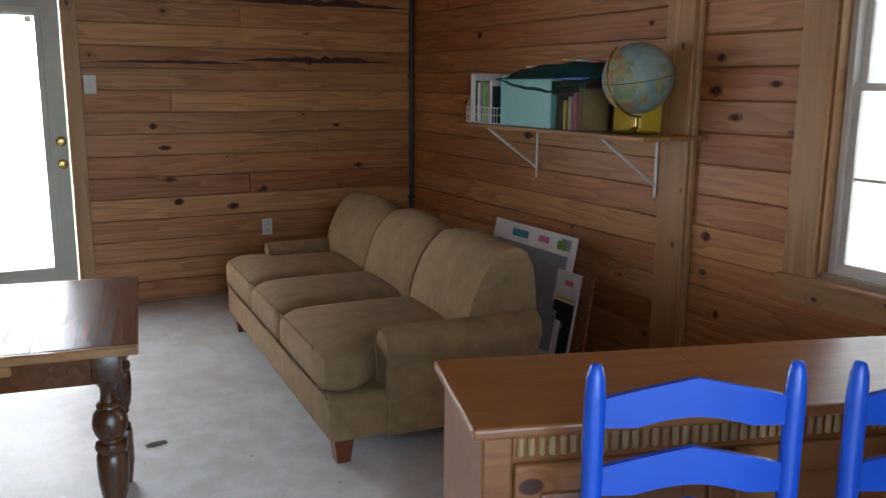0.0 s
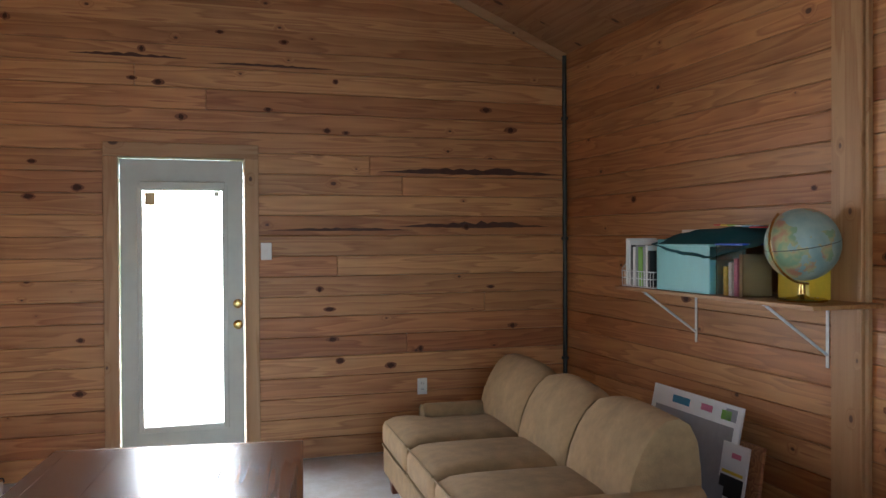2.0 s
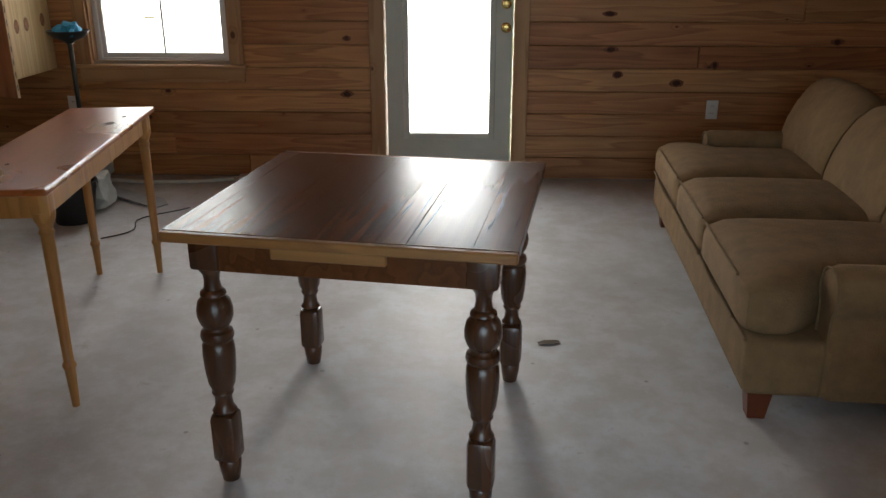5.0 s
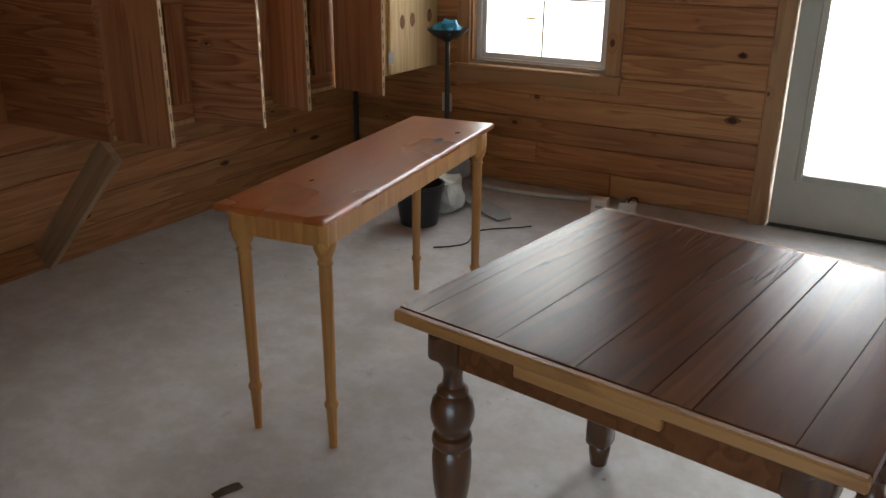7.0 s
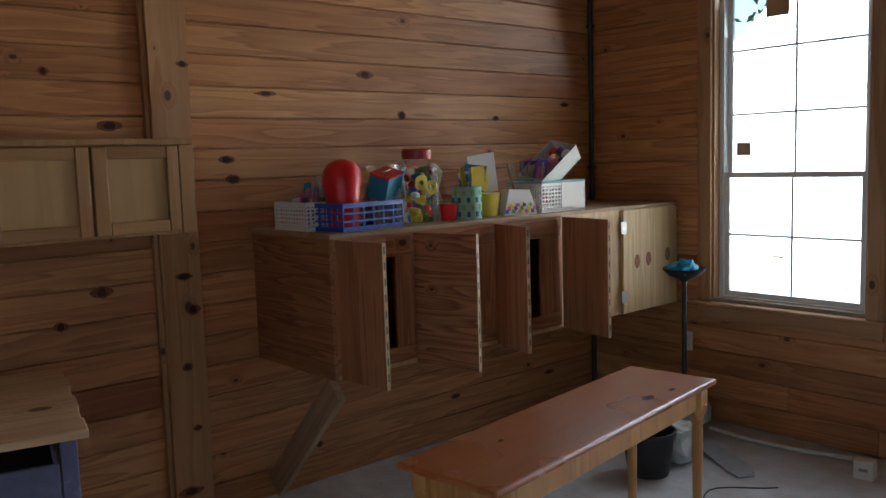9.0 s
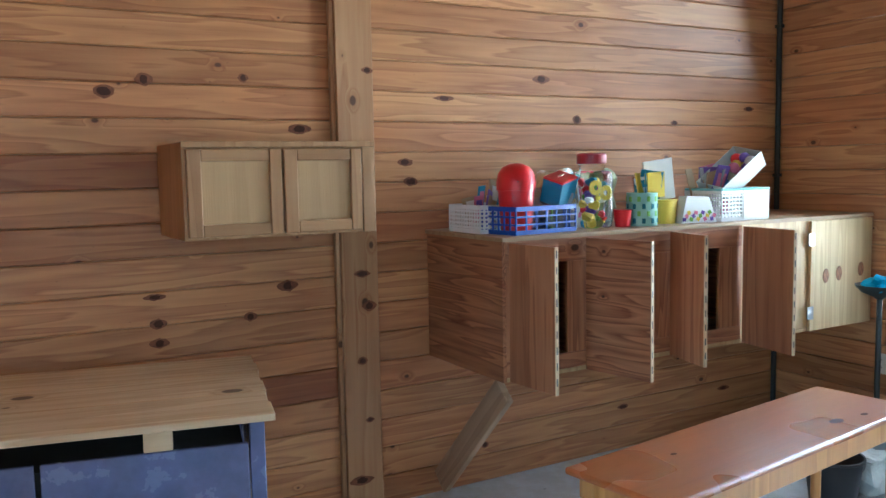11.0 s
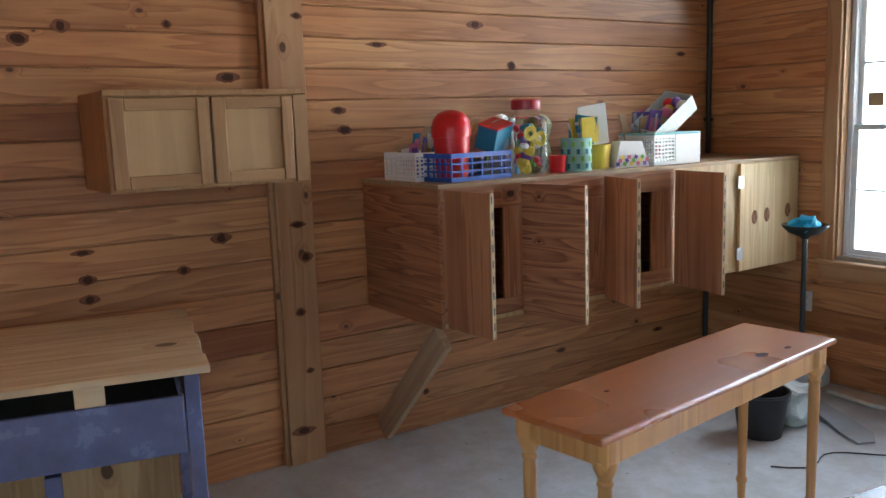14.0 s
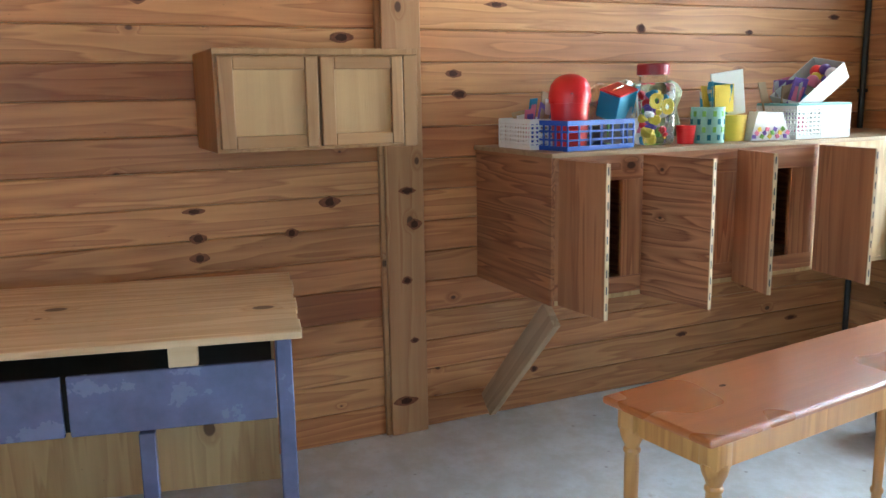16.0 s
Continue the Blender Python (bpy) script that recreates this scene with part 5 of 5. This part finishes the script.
for v in own.verts:
    v.co += 0.04 * noise.noise_vector(v.co * 13)
    v.co.z = max(0.001, v.co.z)
part("film", own, CHALK, sack)
hose = thing("grey_hose", "grey hose lying along the foot of the wall", "hose")
part("hose", tube_path([(-1.75, -0.16, 0.013), (-1.5, -0.20, 0.013), (-1.2, -0.17, 0.013), (-0.98, -0.11, 0.013)], 0.012, 8), CHALK, hose)
cable = thing("floor_cable", "thin dark cable lying loose on the floor", "cable")
part("cable", tube_path([(-1.35 + 0.02 * i + 0.06 * math.sin(i * 0.7), -1.25 + 0.05 * i, 0.004) for i in range(12)], 0.0035, 6), BLACK, cable)
for x, y, lab in ((-0.842, -0.29, "small white electrical box standing on the floor"), (-0.685, -0.29, "small white junction box with wires standing on the floor")):
    eb = thing("electrical_box", lab, "box", pose(x, y, 0, 0, 0, 8))
    part("shell", span(-0.045, 0.045, -0.04, 0.04, 0, 0.09, 0.006, 2), PLATE, eb)
    part("label_bar", span(-0.02, 0.02, -0.0415, -0.04, 0.04, 0.055, 0), GREY, eb)
    if x > -0.7:
        part("wire", tube_path([(0, 0, 0.09), (0.02, 0, 0.12), (0.045, 0.01, 0.115), (0.05, 0.02, 0.09)], 0.005), BLACK, eb)
        part("clip", span(-0.04, -0.01, -0.02, 0.01, 0.0905, 0.115, 0.003), STEEL, eb)
for x, y, a in ((-1.35, -3.85, 20), (-0.85, -3.2, 70), (0.85, -2.35, 10), (-1.05, -3.55, 45)):
    lf = thing("floor_debris", "small dry leaf or chip on the concrete", "debris", pose(x, y, 0.001, 0, 0, a), "debris on the floor")
    part("flake", prism([(-0.04, 0), (-0.01, 0.006), (0.03, 0.004), (0.045, 0), (0.0, 0.0015)], 0.03), BARK, lf)

# ---- outside ----
gb = bmesh.new()
bmesh.ops.create_grid(gb, x_segments=40, y_segments=40, size=250, matrix=Matrix.Translation((0, 0, -0.13)))
for v in gb.verts:
    d = max(0, v.co.xy.length - 15)
    v.co.z += min(1.5, d * 0.01) * noise.noise(Vector((v.co.x * 0.02, v.co.y * 0.02, 0)))
tagged(link("ground", gb, GRASS), "grassy yard round the building", "ground", kind="structure")
porch = tagged(link("pavement", span(-3.2, 3.6, -9.0, YS - 0.141, -0.125, -0.005, 0.004), CONCRETE), "concrete porch slab outside the doorway", "pavement", kind="structure")


def tree(x, y, h, seed):
    r = random.Random(seed)
    t = thing("tree", "leafy broad tree in the yard", "tree", pose(x, y, -0.15), "trees in the yard")
    tk = bmesh.new()
    lathe([(0.22, 0), (0.16, 0.4), (0.13, h * 0.4), (0.07, h * 0.75), (0.02, h * 0.95)], 10, bm=tk)
    for k in range(9):
        a, z = r.uniform(0, 6.28), h * r.uniform(0.3, 0.75)
        rod((0, 0, z), (math.cos(a) * h * 0.25, math.sin(a) * h * 0.25, z + h * 0.14), 0.035, 6, bm=tk)
    part("trunk", tk, BARK, t)
    vs, fs = [], []
    for k in range(2600):
        a, u = r.uniform(0, 6.28), r.random()
        rad = h * 0.33 * (r.random() ** 0.45) * math.sin(math.pi * (0.12 + 0.83 * u)) * (0.75 + 0.35 * math.sin(3 * a + seed))
        c = Vector((math.cos(a) * rad, math.sin(a) * rad, h * (0.28 + 0.74 * u)))
        q = Euler((r.uniform(0, 6), r.uniform(0, 6), r.uniform(0, 6))).to_matrix()
        s = r.uniform(0.07, 0.17)
        i = len(vs)
        vs += [tuple(c + q @ Vector(p)) for p in ((-s, 0, 0), (0, -s * 0.45, 0.02), (s, 0, 0), (0, s * 0.45, 0.02))]
        fs.append((i, i + 1, i + 2, i + 3))
    me = bpy.data.meshes.new("crown")
    me.from_pydata(vs, [], fs)
    me.materials.append(LEAF)
    cr = new("crown", me)
    cr.parent = t


for k, (x, y, h) in enumerate(((-5, 12, 9), (-1.5, 15, 10), (2.5, 13, 8.5), (7, 16, 10), (14, 3, 9), (13, -4, 8), (15, -9, 9), (-9, 17, 11), (5, -22, 9))):
    tree(x, y, h, k + 1)

# unseen slab, added to keep sun and skylight out of the doorway
tagged(link("sky_blocker", span(-3.2, 3.6, -8.6, YS - 0.141, 2.55, 2.65, 0.004), ROOFING), "unseen slab added over the doorway to block sun and sky", "roof", kind="structure")

# ---- large knots and bark streaks in the wall boards ----
STREAK = plain("bark_streak", (0.075, 0.025, 0.012), 0.7, spots=0.4, scale=25)


KNOT_RING = plain("knot_halo", (0.21, 0.072, 0.026), 0.7, spots=0.5, scale=60)


def knots(parent, frame_at, places, seed):
    """Eye-shaped knots: a red-brown ring drawn out along the board, and a dark core."""
    r = random.Random(seed)
    for u, z in places:
        w, h = r.uniform(0.014, 0.032), r.uniform(0.010, 0.02)
        tail = r.uniform(1.3, 2.2)
        for k, (mat, d) in enumerate(((KNOT_RING, 0.0016), (KNOT, 0.003))):
            ring = []
            for a in range(16):
                c, q = math.cos(a * math.pi / 8), math.sin(a * math.pi / 8)
                f = r.uniform(0.88, 1.12)
                if k == 0:
                    ring.append((u + w * tail * c * abs(c) ** 0.6 * f, z + h * 1.35 * q * f))
                else:
                    ring.append((u + w * 0.85 * c * f, z + h * 0.9 * q * f))
            link("knot", prism(ring, d), mat, parent, at=frame_at)


def streak(parent, u0, u1, z, h, seed):
    """A long dark wane along a board's edge."""
    r, n = random.Random(seed), 26
    up = [(u0 + (u1 - u0) * i / n, z + h * math.sin(math.pi * i / n) * r.uniform(0.3, 1.0) + 0.001) for i in range(n + 1)]
    dn = [(u0 + (u1 - u0) * i / n, z - 0.25 * h * math.sin(math.pi * i / n) * r.uniform(0.2, 1.0) - 0.001) for i in range(n + 1)]
    link("bark_streak", prism(dn + up[::-1], 0.0024), STREAK, parent)


BACK_KNOTS = [(-0.65, 2.9), (0.14, 2.75), (0.63, 2.89), (1.05, 2.85), (1.4, 2.6), (2.51, 2.45), (2.7, 2.31), (1.34, 2.26), (1.47, 2.25), (0.94, 2.39), (0.38, 2.32), (-0.51, 2.01), (-0.53, 1.79), (-0.25, 1.85), (1.28, 1.17), (1.35, 1.03), (1.37, 0.82), (1.78, 0.62), (2.54, 1.16), (2.71, 0.87), (2.0, 0.73), (1.42, 0.67), (-0.24, 0.88), (-0.25, 0.54), (2.35, 1.6), (0.24, 2.54), (0.08, 2.56)]
LEFT_KNOTS = [(-3.89, 1.91), (-3.74, 1.96), (-3.1, 1.77), (-2.37, 1.92), (-2.59, 1.62), (-0.87, 1.82), (-3.34, 1.98), (-3.18, 1.09), (-3.35, 0.97), (-3.74, 1.09), (-3.73, 0.98), (-3.73, 0.9), (-2.17, 0.19), (-1.25, 0.24), (-0.45, 0.23), (0.59, 0.19), (-0.26, 1.91), (-2.56, 1.53), (-1.8, 2.03), (-1.57, 1.83)]
RIGHT_KNOTS = [(-3.03, 1.57), (-3.01, 1.43), (-3.33, 1.46), (-3.13, 1.32), (-3.45, 1.27), (-3.01, 0.79), (-3.1, 0.45), (-2.58, 1.74), (-0.98, 1.76), (-1.56, 1.16), (-3.55, 1.68), (-3.5, 1.18)]
POST_KNOTS = [(-2.79, 2.03), (-2.81, 0.97), (-2.85, 0.72), (-2.82, 0.44), (-2.87, 0.16), (-2.84, 1.12)]
knots(wall_back, Matrix.Identity(4), BACK_KNOTS, 1)
knots(wall_left, pose(XL, 0, 0, 0, 0, 90), LEFT_KNOTS, 2)
knots(wall_left, pose(XL + 0.0415, 0, 0, 0, 0, 90), POST_KNOTS, 4)
knots(wall_right, pose(XR, 0, 0, 0, 0, -90), [(-y, z) for y, z in RIGHT_KNOTS], 3)
for u0, u1, z, h in ((0.93, 1.95, 1.575, 0.022), (1.85, 3.0, 1.60, 0.045), (1.7, 3.14, 1.985, 0.05), (-0.3, 0.42, 2.70, 0.022), (0.55, 1.4, 2.68, 0.018)):
    streak(wall_back, u0, u1, z, h, int(z * 1000))

# ---- wall boards ----
def plank_row(parent, frame_at, u0, u1, z0, z1, tops=None):
    """One board along the wall, from u0 to u1, in the wall's own frame (x along, y out of the room)."""
    t = 0.0175
    if tops is None:
        own = span(-(u1 - u0) / 2, (u1 - u0) / 2, 0, t, -(z1 - z0) / 2, (z1 - z0) / 2, 0.005)
        at = frame_at @ pose((u0 + u1) / 2, 0, (z0 + z1) / 2)
    else:
        own = prism([(u - (u0 + u1) / 2, z - (z0 + z1) / 2) for u, z in tops], t)
        own.transform(Matrix.Translation((0, t / 2, 0)))
        at = frame_at @ pose((u0 + u1) / 2, 0, (z0 + z1) / 2)
    return link("board", own, PINE, parent, at=at)


def board_wall(parent, frame_at, u0, u1, holes, zmax, seed, gable=None, start=0.0, joints=2.4, breaks=()):
    r = random.Random(seed)
    z = start
    while z < zmax - 0.01:
        z1 = min(z + BOARD, zmax)
        a0, b0 = u0, u1
        if gable and z1 > EAVE:
            # run of the row under the slopes
            half = (RIDGE - max(z, EAVE)) / SLOPE
            a0, b0 = max(u0, gable - half), min(u1, gable + half)
        cuts = [(h[0], h[1]) for h in holes if h[2] < (z + z1) / 2 < h[3]]
        runs, a = [], a0
        for c0, c1 in sorted(cuts):
            runs.append((a, c0))
            a = c1
        runs.append((a, b0))
        for a, b in runs:
            ends = [a]
            for k in breaks:
                if a + 0.05 < k < b - 0.05:
                    ends.append(k)
            if not breaks and b - a > 2.2 and r.random() < 0.3:
                ends.append(a + (b - a) * r.uniform(0.25, 0.75))
            ends.append(b)
            for p, q in zip(ends, ends[1:]):
                if q - p < 0.02:
                    continue
                tops = None
                if gable and z1 > EAVE - 0.001:
                    lo, hi = p + 0.0006, q - 0.0006
                    zt = z1 - 0.0006
                    lim = lambda u: RIDGE - SLOPE * abs(u - gable) - 0.001
                    pts = [(lo, z), (hi, z)]
                    if lim(hi) < zt:
                        if lim(hi) > z:
                            pts.append((hi, lim(hi)))
                        pts.append((max(gable, min(hi, gable + (RIDGE - zt) / SLOPE)), min(zt, RIDGE)))
                    else:
                        pts.append((hi, zt))
                    if lim(lo) < zt:
                        pts.append((min(gable, max(lo, gable - (RIDGE - zt) / SLOPE)), min(zt, RIDGE)))
                        if lim(lo) > z:
                            pts.append((lo, lim(lo)))
                    else:
                        pts.append((lo, zt))
                    if len({(round(x, 4), round(y, 4)) for x, y in pts}) < 3:
                        continue
                    seen, clean = set(), []
                    for x, y in pts:
                        key = (round(x, 4), round(y, 4))
                        if key not in seen:
                            seen.add(key)
                            clean.append((x, y))
                    tops = clean
                plank_row(parent, frame_at, p + 0.0006, q - 0.0006, z + 0.001, z1 - 0.001, tops)
        z = z1


hb = [(WB[0], WB[1], WB[2] - 0.04, WB[3]), (DB[0], DB[1], DB[2], DB[3])]
board_wall(wall_back, Matrix.Identity(4), XL, XR, hb, RIDGE, 1, gable=XM, start=0.009)
# side walls: u runs along the wall seen from inside, y points outwards
left_frame = pose(XL, 0, 0, 0, 0, 90)
board_wall(wall_left, left_frame, YS, 0.0, [], EAVE, 2, breaks=(-2.86,))
right_frame = pose(XR, 0, 0, 0, 0, -90)
board_wall(wall_right, right_frame, 0.0, -YS, [(-WR[1], -WR[0], WR[2] - 0.04, WR[3])], EAVE, 3, breaks=(2.82,))
front_frame = pose(0, YS, 0, 0, 0, 180)
board_wall(wall_front, front_frame, -XR, -XL, [(-SD[1], -SD[0], 0.0, SD[3])], RIDGE, 4, gable=-XM)
